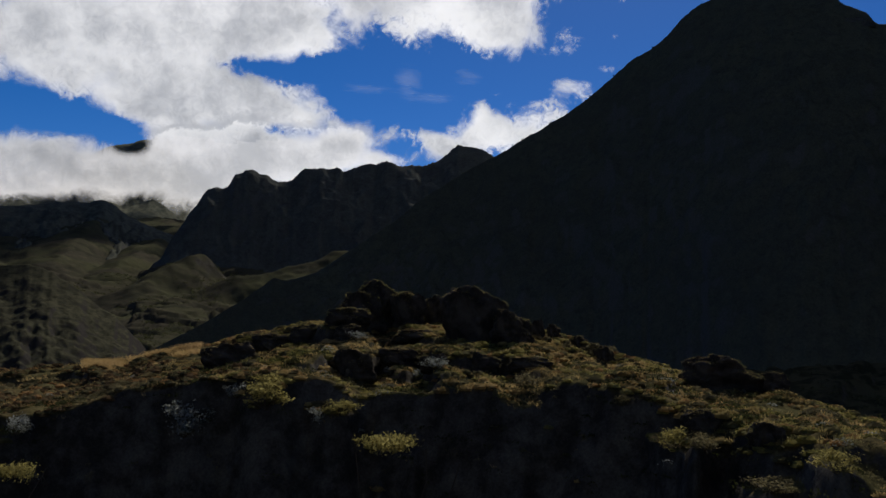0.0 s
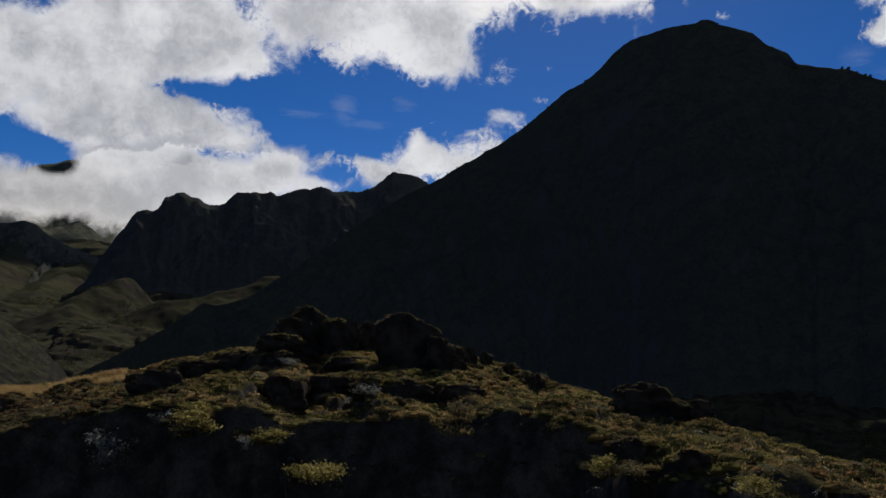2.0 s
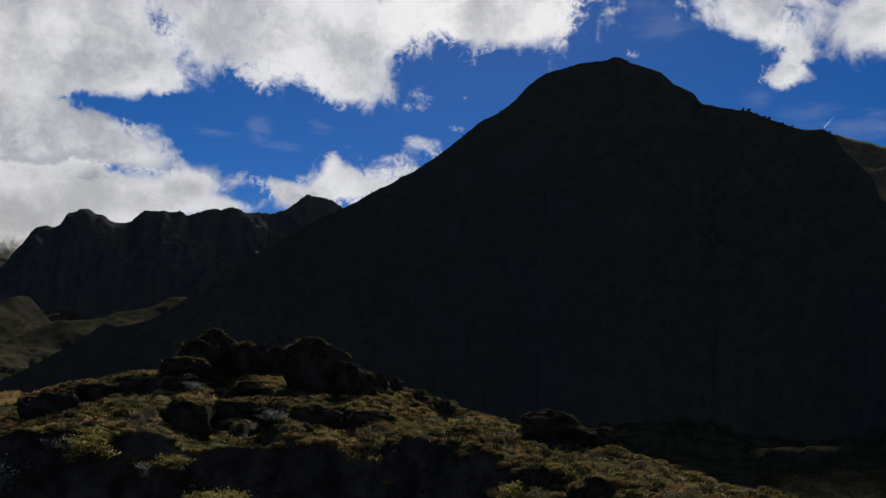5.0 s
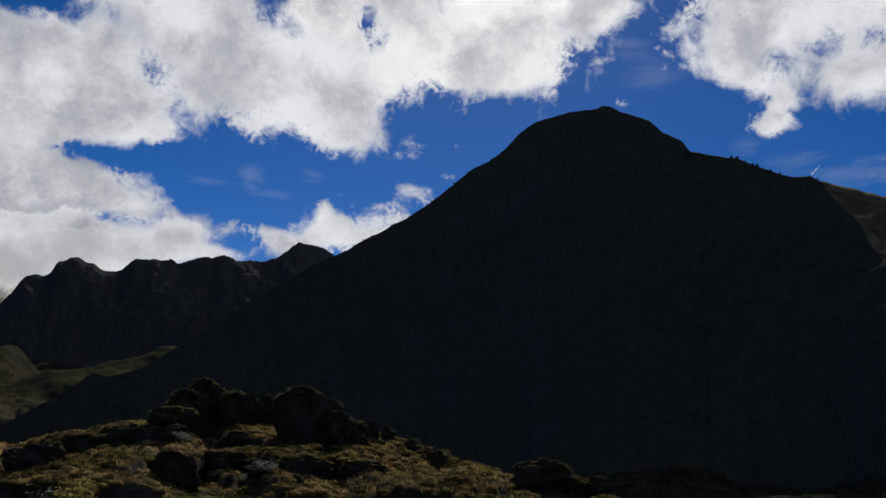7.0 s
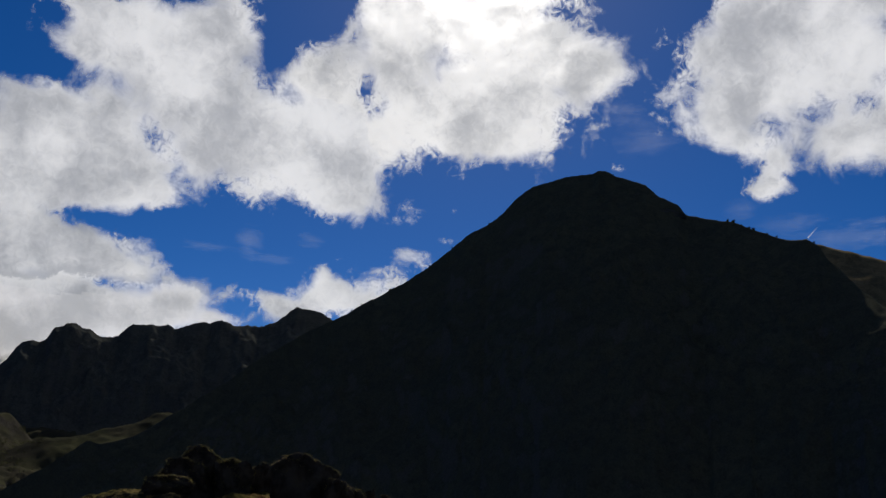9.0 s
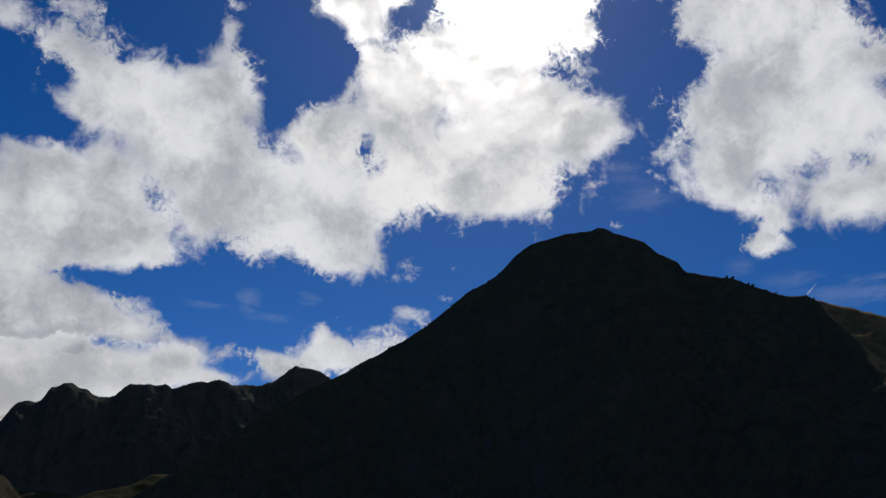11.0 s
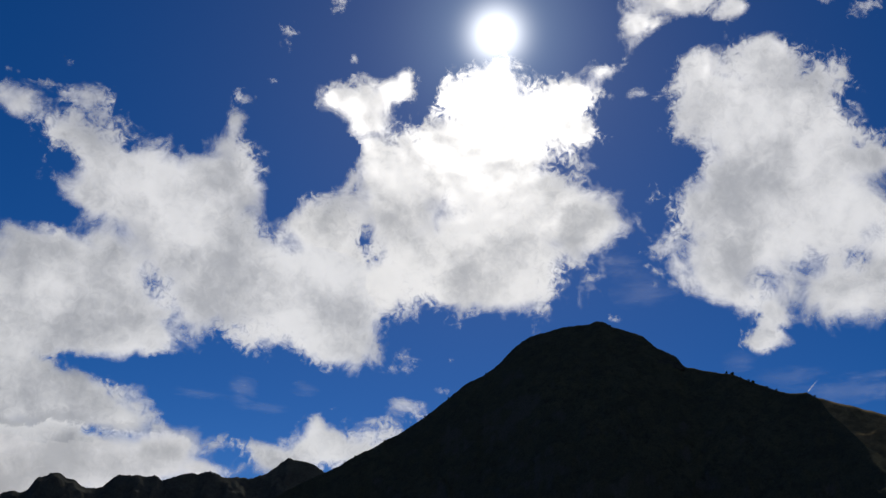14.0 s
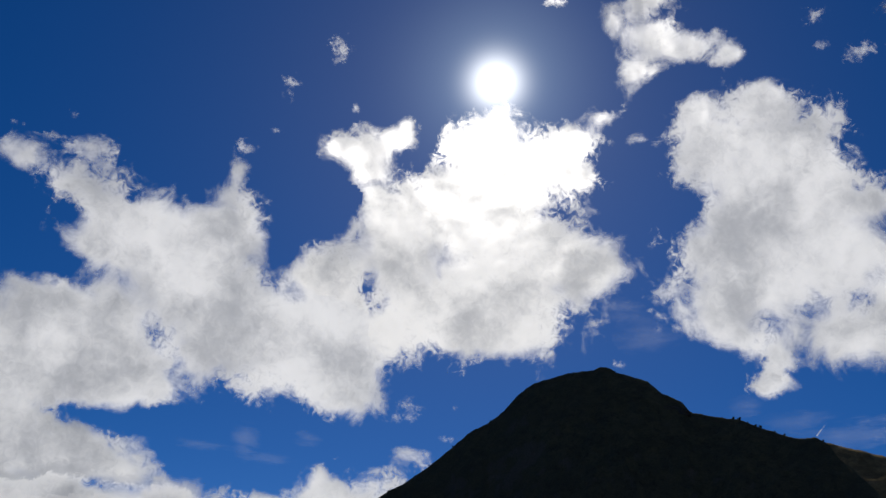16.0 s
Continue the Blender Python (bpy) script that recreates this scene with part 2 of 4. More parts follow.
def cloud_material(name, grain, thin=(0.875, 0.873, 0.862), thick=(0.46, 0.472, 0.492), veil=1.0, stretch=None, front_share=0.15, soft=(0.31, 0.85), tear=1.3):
    """Vapour that sunlight comes through: its grey shading is put into the colour, darker where thick; torn and clear
    at its rim.
    """
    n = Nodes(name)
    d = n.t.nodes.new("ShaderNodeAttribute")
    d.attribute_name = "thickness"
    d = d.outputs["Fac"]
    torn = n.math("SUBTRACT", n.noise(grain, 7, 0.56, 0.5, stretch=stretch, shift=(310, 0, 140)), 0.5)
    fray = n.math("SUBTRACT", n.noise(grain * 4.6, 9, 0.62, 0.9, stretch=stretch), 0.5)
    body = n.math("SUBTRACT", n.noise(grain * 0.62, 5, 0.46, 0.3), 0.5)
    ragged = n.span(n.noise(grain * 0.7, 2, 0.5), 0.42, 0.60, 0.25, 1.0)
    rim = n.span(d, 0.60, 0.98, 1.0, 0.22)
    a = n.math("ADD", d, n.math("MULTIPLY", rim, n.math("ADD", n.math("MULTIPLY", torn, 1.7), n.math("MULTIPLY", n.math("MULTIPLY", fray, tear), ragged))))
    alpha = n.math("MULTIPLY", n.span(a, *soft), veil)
    # shading of the cloud set as colour: greyer with thickness and noise
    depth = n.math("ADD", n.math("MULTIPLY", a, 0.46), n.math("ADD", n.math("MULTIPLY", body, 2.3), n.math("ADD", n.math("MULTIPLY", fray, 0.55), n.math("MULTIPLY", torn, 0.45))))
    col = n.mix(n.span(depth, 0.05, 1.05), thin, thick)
    # bright rim of the fog and shade on the cloud behind it, painted in
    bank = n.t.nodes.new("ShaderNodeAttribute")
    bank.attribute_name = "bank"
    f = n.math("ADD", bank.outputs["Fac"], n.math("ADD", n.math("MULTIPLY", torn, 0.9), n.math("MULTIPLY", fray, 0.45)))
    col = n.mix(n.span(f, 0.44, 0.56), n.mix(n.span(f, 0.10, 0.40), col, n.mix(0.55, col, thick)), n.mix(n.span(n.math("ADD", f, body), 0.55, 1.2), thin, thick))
    through, front, clear = n.add("BsdfTranslucent"), n.add("BsdfDiffuse"), n.add("BsdfTransparent")
    n.link(col, through.inputs["Color"])
    n.link(col, front.inputs["Color"])
    vapour, out, ahead = n.add("MixShader", Fac=front_share), n.add("MixShader"), n.add("MixShader", Fac=0.03)
    drops = n.add("BsdfRefraction", Roughness=0.60, IOR=1.45)
    n.link(through.outputs[0], ahead.inputs[1])
    n.link(drops.outputs[0], ahead.inputs[2])
    n.link(ahead.outputs[0], vapour.inputs[1])
    n.link(front.outputs[0], vapour.inputs[2])
    n.link(alpha, out.inputs[0])
    n.link(clear.outputs[0], out.inputs[1])
    n.link(vapour.outputs[0], out.inputs[2])
    n.link(out.outputs[0], n.out.inputs["Surface"])
    return n.mat


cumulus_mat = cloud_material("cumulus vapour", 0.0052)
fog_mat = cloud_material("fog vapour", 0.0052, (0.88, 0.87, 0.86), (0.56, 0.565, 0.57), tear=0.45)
# for the unseen banks added as fill light: mostly throws the sun back
fill_cloud_mat = cloud_material("fill cloud vapour", 0.004, front_share=0.8)
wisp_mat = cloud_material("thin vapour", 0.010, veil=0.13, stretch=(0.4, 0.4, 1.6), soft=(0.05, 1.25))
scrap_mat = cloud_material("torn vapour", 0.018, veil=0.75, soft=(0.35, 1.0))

# ---- terrain ----
# outlines of the land and the clouds: bearing and elevation in degrees
CREST_FAR = [(-18.5, 0.5), (-16.6, 2.64), (-15.51, 3.94), (-14.44, 5.97), (-13.66, 7.28), (-13.5, 7.45), (-12.92, 8.52), (-11.68, 8.6), (-11.34,
    9.38), (-10.46, 9.86), (-9.61, 9.65), (-8.57, 9.22), (-7.91, 9.26), (-6.87, 10.14), (-4.67, 10.3), (-4.13, 10.21), (-2.96, 10.61), (-1.75, 10.9),
    (-0.12, 10.72), (1.32, 10.81), (2.01, 11.23), (3.04, 12.04), (3.58, 12.2), (4.52, 12.05), (5.69, 11.54), (7.64, 10.45), (12.0, 9.0), (17.0, 4.0),
    (21.0, 0.0)]
CREST_BACK = [(24.0, 2.0), (29.0, 15.0), (32.17, 17.29), (36.89, 16.57), (38.79, 15.97), (40.85, 15.23), (44.59, 13.65), (52.0, 9.0), (61.0, 0.0)]
CREST_CLOUDY = [(-45.0, 3.0), (-36.0, 6.0), (-26.56, 7.2), (-24.84, 7.6), (-23.05, 8.0), (-21.21, 8.9), (-20.0, 9.9), (-19.2, 10.4), (-18.64,
    10.63), (-18.1, 10.72), (-17.5, 10.95), (-17.0, 11.15), (-16.2, 11.3), (-15.3, 10.7), (-14.2, 9.2), (-13.0, 8.0), (-11.0, 6.92), (-5.0, 3.0)]
CREST_CONE = [(-33.0, 2.5), (-28.0, 5.7), (-24.77, 6.31), (-22.97, 6.59), (-21.43, 6.9), (-20.49, 6.95), (-19.95, 6.97), (-19.29, 7.27),
    (-18.55, 7.0), (-17.53, 6.3), (-16.51, 5.9), (-15.04, 5.4), (-13.4, 4.4), (-11.0, 1.5)]
CREST_HUMMOCK = [(-46.0, -4.0), (-38.0, 1.5), (-28.0, 2.6), (-24.5, 2.84), (-23.01, 3.01), (-22.23, 2.82), (-21.59, 2.56), (-21.1, 2.21),
    (-20.45, 1.91), (-19.77, 1.36), (-19.26, 0.93), (-18.76, 0.55), (-17.93, 0.1), (-17.04, -0.8), (-16.35, -1.4), (-15.0, -3.5), (-13.0, -7.0)]
CLOUD_WEST = [(-18.6, 30.8, 1.5, 0.9, 0.59), (-14.5, 32.0, 1.7, 1.0, 0.63), (-16.7, 30.2, 2.0, 0.8, 0.63), (-12.7, 31.2, 1.4, 1.1, 0.61), (-15.2,
    29.5, 1.5, 0.9, 0.67), (-12.9, 29.2, 1.7, 1.2, 0.75), (-14.6, 28.0, 0.8, 0.8, -0.5), (-15.5, 25.0, 2.4, 0.7, -0.5), (-11.5, 27.5, 2.7, 2.0, 1),
    (-7.8, 27.9, 3.8, 2.1, 1), (-4.1, 29.3, 2.5, 1.8, 1), (-4.1, 31.2, 1.1, 0.8, 0.66), (-3.9, 32.9, 0.7, 1.0, 0.6), (-13.1, 22.1, 3.4, 1.8, 1)]
CLOUD_MIDDLE = [(5.5, 26.9, 3.0, 1.7, 1), (3.0, 26.9, 1.7, 1.1, 0.9), (8.2, 23.7, 2.2, 1.7, 1), (8.5, 29.3, 3.3, 3.0, 1), (7.8, 31.9, 1.7, 1.3, 1),
    (12.2, 33.1, 2.8, 2.2, 1), (16.1, 34.1, 3.0, 3.0, 1), (15.2, 36.6, 2.0, 1.7, 1), (12.6, 36.4, 1.2, 0.8, 1), (19.7, 35.2, 2.2, 1.8, 1), (22.0,
    36.5, 1.8, 1.0, 0.9), (24.8, 38.0, 1.2, 0.7, 0.75), (26.9, 36.4, 1.4, 0.5, 0.7), (22.3, 34.3, 1.5, 1.3, 0.8)]
CLOUD_PUFF = [(5.3, 35.6, 2.2, 1.1, 1), (7.9, 36.5, 1.5, 0.9, 1), (8.8, 37.4, 0.7, 0.8, 0.9), (3.7, 35.8, 1.1, 0.5, 0.9), (5.9, 34.3, 1.3, 0.8, 0.8)]
CLOUD_EAST = [(31.8, 37.1, 1.4, 1.6, 1), (30.5, 34.4, 1.0, 1.6, 0.8), (36.6, 37.1, 2.0, 1.5, 1), (37.7, 34.2, 3.0, 2.5, 1), (35.8, 32.0, 3.7, 3.0, 1),
    (40.1, 31.4, 1.6, 1.5, 1), (42.5, 30.1, 1.6, 0.9, 1), (37.1, 28.6, 4.3, 3.0, 1), (32.1, 28.5, 2.4, 2.3, 1), (34.0, 25.8, 3.7, 2.0, 1), (39.7,
    27.1, 2.6, 2.6, 1), (31.9, 24.2, 1.8, 1.5, 1), (34.0, 23.4, 1.6, 1.3, 1), (35.1, 21.8, 0.9, 1.6, 1), (34.0, 20.1, 0.8, 0.7, 1), (39.5, 22.7, 2.6,
    1.9, 1), (41.9, 23.4, 2.2, 2.8, 1), (45.8, 23.4, 2.7, 3.3, 1), (34.3, 23.9, 1.3, 1.0, -0.3), (40.8, 24.1, 0.7, 0.8, -0.4)]
CLOUD_HIGH = [(28.0, 42.8, 1.7, 1.7, 0.78), (27.5, 40.5, 1.0, 1.2, 0.78), (30.3, 42.2, 2.0, 1.5, 0.78), (32.4, 41.3, 2.0, 1.0, 0.78), (35.0, 40.5, 1.3, 0.5, 0.7),
    (25.8, 43.8, 0.7, 1.0, 0.7), (29.3, 44.8, 2.0, 0.8, 0.8)]
CLOUD_EAST_RIM = [(32.8, 35.0, 1.7, 1.9, 1), (30.4, 32.0, 1.0, 0.7, -0.6), (36.9, 37.9, 0.9, 0.8, 1)]
SCRAPS = [(2.4, 41.6, 0.8, 0.9, 0.68), (-1.1, 38.9, 0.7, 0.9, 0.62), (4.4, 38.1, 0.4, 0.4, 0.66), (-1.4, 35.9, 0.6, 0.2, 0.6), (44.3, 38.9, 0.9, 0.7,
    0.72), (41.7, 41.7, 0.9, 0.5, 0.66), (42.2, 36.2, 0.2, 0.2, 0.8), (20.9, 45.3, 0.9, 0.4, 0.7), (-16.2, 33.8, 0.3, 0.3, 0.6), (41.6, 39.9, 0.5,
    0.5, 0.55), (-3.9, 34.3, 0.8, 0.6, 0.66), (-1.2, 31.4, 0.5, 0.3, 0.55), (-19.4, 32.2, 0.4, 0.3, 0.5)]
CLOUD_LOW = [(-14.5, 15.8, 3.2, 1.9, 1), (-12.7, 14.4, 3.6, 1.9, 1), (-10.3, 13.7, 3.0, 1.7, 1), (-12.9, 12.3, 3.8, 1.6, 1), (-8.5, 12.9, 2.0, 0.9,
    1), (-16.6, 18.0, 6.3, 2.0, 1), (-22.4, 15.8, 4.7, 2.5, 1), (-16.7, 13.7, 4.4, 1.8, 1), (-11.0, 12.9, 3.2, 1.5, 1), (-7.7, 13.1, 1.8, 0.9, 0.8),
    (-23.8, 17.2, 2.8, 2.2, 1), (-9.2, 19.0, 2.4, 1.6, 1), (-10.5, 16.4, 2.1, 0.6, -0.5), (-23.4, 12.3, 1.9, 0.7, -0.6), (-20.4, 12.0, 1.6, 0.6,
    -0.8), (-18.4, 11.6, 1.1, 0.5, -0.75), (-9.6, 12.6, 3.3, 0.5, -0.4)]
FOG_BANK = [(-26.1, 8.8, 2.8, 1.7, 1), (-22.5, 9.1, 4.2, 1.6, 1), (-18.7, 8.8, 3.4, 1.3, 1), (-14.3, 9.5, 4.2, 1.9, 1), (-9.8, 10.8, 3.9, 1.8, 1),
    (-5.1, 11.4, 3.6, 1.5, 1), (-1.7, 11.0, 2.2, 0.8, 0.8), (-13.9, 11.4, 1.7, 0.8, 0.8), (-23.7, 7.8, 2.2, 0.9, 1), (-13.7, 8.5, 1.7, 0.9, 1),
    (-17.8, 10.8, 0.8, 0.4, -0.55)]
CLOUD_SADDLE = [(5.5, 13.3, 1.8, 1.5, 1), (7.5, 12.8, 2.2, 1.1, 0.8), (4.8, 14.5, 0.5, 0.6, 0.8), (9.3, 14.2, 1.7, 0.9, 0.58), (10.7, 16.1, 2.0, 0.8,
    0.55), (12.8, 17.2, 1.0, 0.3, 0.52), (0.0, 12.7, 2.5, 0.6, 0.58), (2.3, 12.1, 2.2, 0.9, 0.72)]
WISPS = [(-0.3, 16.1, 0.7, 0.9, 0.8), (-2.8, 15.6, 1.7, 0.3, 0.7), (3.7, 16.6, 0.7, 0.4, 0.7), (26.8, 23.8, 1.6, 1.1, 0.7), (38.9, 16.9, 3.1, 0.6, 0.85),
    (35.7, 17.9, 2.0, 0.5, 0.7), (32.6, 19.0, 0.9, 0.5, 0.7), (41.0, 17.6, 3.0, 0.3, 0.8), (1.2, 15.2, 1.4, 0.3, 0.7), (25.0, 25.5, 1.2, 0.6, 0.7)]
LOW_SCRAPS = [(10.3, 19.0, 0.8, 0.9, 0.66), (9.6, 18.3, 0.5, 0.5, 0.62), (13.3, 19.1, 0.35, 0.25, 0.6), (19.3, 21.6, 0.3, 0.6, 0.68), (24.6, 22.1, 0.5, 0.4,
    0.66), (27.6, 24.2, 0.5, 0.5, 0.58)]
KNOLL_TOP = [(-44, -3.3), (-30, -3.3), (-24.05, -3.14), (-22.56, -3.06), (-21.05, -2.8), (-17.9, -2.46), (-16.27, -2.32), (-14.63, -1.89), (-12.6,
    -1.54), (-11.25, -0.93), (-9.87, -0.56), (-8.46, -0.33), (-5.97, 0.39), (-4.15, 0.57), (-0.47, 0.71), (3.25, 0.48), (6.94, 0.69), (8.05, 0.65),
    (9.16, 0.25), (10.63, 0.05), (12.44, -0.32), (14.24, -1.04), (16.01, -1.32), (17.75, -1.85), (19.8, -2.34), (24.39, -3.01), (25.96, -3.42),
    (27.49, -3.91), (29.5, -4.34), (30.99, -4.71), (32.58, -4.81), (34.12, -5.21), (35.62, -5.53), (37.09, -5.95), (48, -7.2)]
KNOLL_EDGE = [(-44, -6), (-30, -5.6), (-23.86, -5.61), (-22.08, -5.42), (-20.85, -5.52), (-19.96, -4.96), (-19.03, -4.68), (-17.78, -4.2), (-15.17,
    -3.89), (-13.51, -3.44), (-11.12, -3.17), (-9.37, -2.98), (-7.61, -2.72), (-5.44, -2.83), (-3.96, -3.4), (-2.46, -4.26), (-0.27, -4.01), (1.57,
    -4.17), (3.39, -3.37), (5.23, -3.45), (7.07, -3.66), (8.9, -3.51), (10.7, -2.85), (12.5, -2.88), (14.27, -2.69), (15.69, -3.05), (17.09, -3.99),
    (17.78, -4.27), (19.48, -4.34), (20.82, -4.53), (22.14, -4.68), (24.39, -4.63), (25.95, -4.88), (27.48, -5.21), (29.49, -5.52), (31.61, -6.3),
    (36, -7.8), (48, -9.8)]
# dark rock faces of the knoll: bearing, elevation of the foot and of the lip
FACES_WEST = [[(-22.22, -3.51, -3.51), (-21.32, -3.64, -3.27), (-20.09, -3.62, -3.18), (-18.33, -3.32, -3.32)], [(-12.5, -2.36, -2.07), (-12.1,
    -2.52, -1.31), (-11.24, -2.46, -1.04), (-10.2, -2.22, -0.86), (-9.15, -1.65, -0.75), (-7.75, -1.2, -0.15), (-5.95, -0.85, -0.01), (-4.13, -0.71,
    0.13), (-2.66, -0.51, -0.04), (-2.09, -0.27, -0.27)], [(-2.28, -0.13, -0.13), (-0.81, -0.45, -0.15), (0.3, -0.66, -0.07), (1.79, -0.76, -0.17),
    (3.28, -0.63, -0.41), (3.84, -0.5, -0.5)], [(-3.4, -0.03, 0.12), (-2.3, -0.13, 0.23), (-0.82, 0.18, 0.18)], [(-11.29, -3.24, -3.24), (-10.44,
    -2.98, -2.8), (-9.41, -2.77, -2.41), (-8.34, -2.38, -2.38)]]
FACES_EAST = [[(-8.69, -2.68, -2.61), (-7.65, -2.54, -2.07), (-6.21, -2.6, -2.1), (-4.4, -2.8, -1.82), (-3.61, -3.25, -1.57), (-2.59, -3.21, -1.5),
    (-1.76, -3.04, -1.88), (-1.26, -2.52, -2.52)], [(-1.65, -1.87, -1.87), (-1.3, -2.37, -1.57), (-0.2, -2.3, -1.38), (1.09, -2.1, -1.37), (2.38,
    -2.39, -1.29), (3.31, -2.42, -1.33), (5.16, -2.46, -1.22), (6.46, -2.3, -1.43), (7.74, -2.18, -1.52), (9.57, -1.92, -1.41), (10.31, -1.78,
    -1.78)], [(10.08, -0.0, -0.0), (10.63, -0.53, -0.02), (11.54, -0.71, -0.13), (12.81, -1.1, -0.48), (13.89, -1.56, -0.84), (14.43, -1.39,
    -1.39)], [(-1.07, -2.69, -2.69), (0.03, -3.27, -2.55), (1.88, -3.28, -2.55), (3.36, -3.23, -2.68), (5.03, -2.8, -2.8)], [(6.3, -2.42, -2.42),
    (7.4, -2.85, -2.38), (9.23, -2.92, -2.37), (10.33, -2.58, -2.58)], [(15.68, -2.69, -2.69), (16.2, -3.02, -2.56), (17.07, -3.54, -2.59), (17.77,
    -3.29, -3.29)], [(17.59, -2.17, -2.17), (18.61, -2.47, -2.19), (19.97, -2.82, -2.54), (20.47, -2.73, -2.73)]]
# grassy shelves on the steep face: bearing and elevation along each, and its depth
SHELVES = [([(-5.26, -5.09), (-3.89, -4.99), (-2.78, -5.24)], 0.9), ([(6.9, -3.99), (8.73, -4.09)], 0.7), ([(16.7, -5.94), (17.46, -6.23), (18.76,
    -6.59)], 1.6), ([(18.65, -6.01), (20.16, -5.7)], 1.6), ([(20.76, -5.12), (21.65, -5.4), (22.21, -6.16)], 0.6), ([(21.75, -5.32), (22.46, -4.86),
    (23.49, -4.69)], 1.0), ([(22.86, -6.28), (23.43, -5.8), (24.07, -5.45), (25.64, -5.33), (27.63, -5.79)], 1.3), ([(25.79, -6.33), (27.47, -6.67),
    (28.66, -7.19), (29.47, -7.83)], 1.8), ([(21.57, -8.75), (22.8, -8.34), (24.76, -8.16)], 1.3), ([(-23.79, -6.51), (-22.55, -6.39)], 0.5),
    ([(-9.66, -4.13), (-8.27, -3.63), (-7.15, -3.28)], 0.9), ([(-9.33, -4.97), (-7.8, -4.51)], 0.6)]
ROCKS = [(4.85, -0.68, 4.52, 3.7), (7.03, -0.67, 2.95, 2.21), (2.19, 0.4, 2.04, 1.93), (-3.53, 0.04, 3.16, 1.18), (-2.46, 0.16, 3.17, 2.21), (-1.58,
    0.19, 2.59, 2.96), (0.36, 0.26, 2.45, 2.22), (8.86, -0.16, 1.17, 1.17), (9.89, -0.16, 1.02, 0.84), (20.09, -3.23, 5.5, 2.34), (23.26, -3.15,
    2.26, 1.33), (-2.95, -3.37, 2.99, 1.82), (4.92, -2.66, 3.32, 1.39), (-0.1, -2.48, 2.72, 1.06), (-10.69, -2.66, 3.92, 1.5), (11.58, -0.86, 1.3,
    0.73), (-5.83, -0.99, 3.44, 1.02), (8.41, -2.33, 2.92, 0.83), (23.16, -6.29, 2.57, 1.48), (19.43, -5.82, 2.93, 1.51), (-8.31, -1.73, 3.03,
    1.15), (2.23, -2.39, 2.21, 0.95), (13.21, -1.59, 1.5, 1.01), (-3.47, -0.76, 2.38, 0.88), (1.15, -0.82, 3.52, 0.7)]
SHRUBS = [(-0.45, -8.31, 3.99, 1.64), (-13.43, -7.45, 3.21, 2.30), (-22.89, -10.51, 3.01, 2.41), (-22.87, -6.97, 1.54, 1.23), (-8.53, -5.42, 3.17,
    1.83), (17.65, -6.98, 2.18, 1.36), (19.34, -6.86, 2.02, 1.14), (26.86, -7.86, 2.79, 1.37), (23.28, -9.12, 3.20, 1.15), (-3.85, -5.67, 2.51, 0.93),
    (-1.25, 1.53, 1.85, 1.48), (8.17, -3.62, 1.81, 1.45), (1.01, 0.87, 1.11, 0.89), (-10.33, -4.75, 1.75, 1.05), (14.31, -4.40, 1.41, 0.92), (-5.25,
    -6.59, 1.42, 1.07), (2.33, -2.46, 2.03, 0.8), (1.34, -3.34, 1.48, 0.73), (-0.66, -3.08, 1.4, 0.66), (-2.96, -0.75, 1.39, 0.55), (12.81, -1.31, 2.14, 0.94), (19.29, -6.24, 1.62, 0.75), (-8.45, -4.17, 2.48, 1.07), (0.86, 0.65, 0.85, 0.78), (-0.52, 0.6, 0.66, 0.66)]
CRAGS_MAIN = [(27.75, 19.22, 2.13, 0.64), (26.09, 20.25, 1.79, 0.50), (28.66, 18.96, 1.06, 0.49)]
CREST_TREES = [(31.80, 18.23, 0.31, 0.31), (32.15, 18.18, 0.41, 0.38), (33.11, 17.80, 0.31, 0.27), (33.38, 17.71, 0.37, 0.34), (34.73, 17.24, 0.24,
    0.20), (36.90, 16.63, 0.30, 0.23), (34.19, 17.38, 0.20, 0.20), (15.91, 18.37, 0.26, 0.22), (9.31, 13.77, 0.26, 0.26), (13.40, 16.76, 0.22, 0.22),
    (11.90, 15.47, 0.19, 0.19), (7.48, 12.66, 0.22, 0.18), (6.84, 12.17, 0.22, 0.18), (24.41, 21.54, 0.22, 0.14), (32.64, 18.04, 0.17, 0.17)]
CREST_MAIN = [(-16.28, -2.18), (-13.02, -0.32), (-10.67, 1.25), (-8.97, 2.6), (-8.46, 2.99), (-7.55, 2.85), (-5.76, 3.48), (-2.91, 5.54), (-0.74,
    7.12), (1.07, 8.69), (4.01, 10.65), (5.69, 11.54), (6.41, 11.92), (7.48, 12.66), (8.95, 13.49), (10.42, 14.39), (11.91, 15.43), (13.4, 16.69),
    (14.53, 17.66), (15.87, 18.33), (16.83, 19.1), (17.79, 20.15), (18.96, 20.9), (20.13, 21.2), (21.3, 21.52), (23.06, 21.68), (23.45, 21.89),
    (23.91, 21.84), (24.6, 21.46), (25.74, 21.17), (26.67, 20.77), (27.4, 20.09), (28.68, 19.54), (29.1, 18.87), (30.46, 18.52), (32.22, 18.21),
    (33.25, 17.72), (35.25, 16.93), (36.58, 16.86), (37.21, 16.4), (37.63, 15.55), (38.37, 14.82), (39.22, 13.75), (40.59, 12.49), (45.0, 10.5),
    (52.0, 7.0), (58.0, 3.0), (63.0, -4.0)]
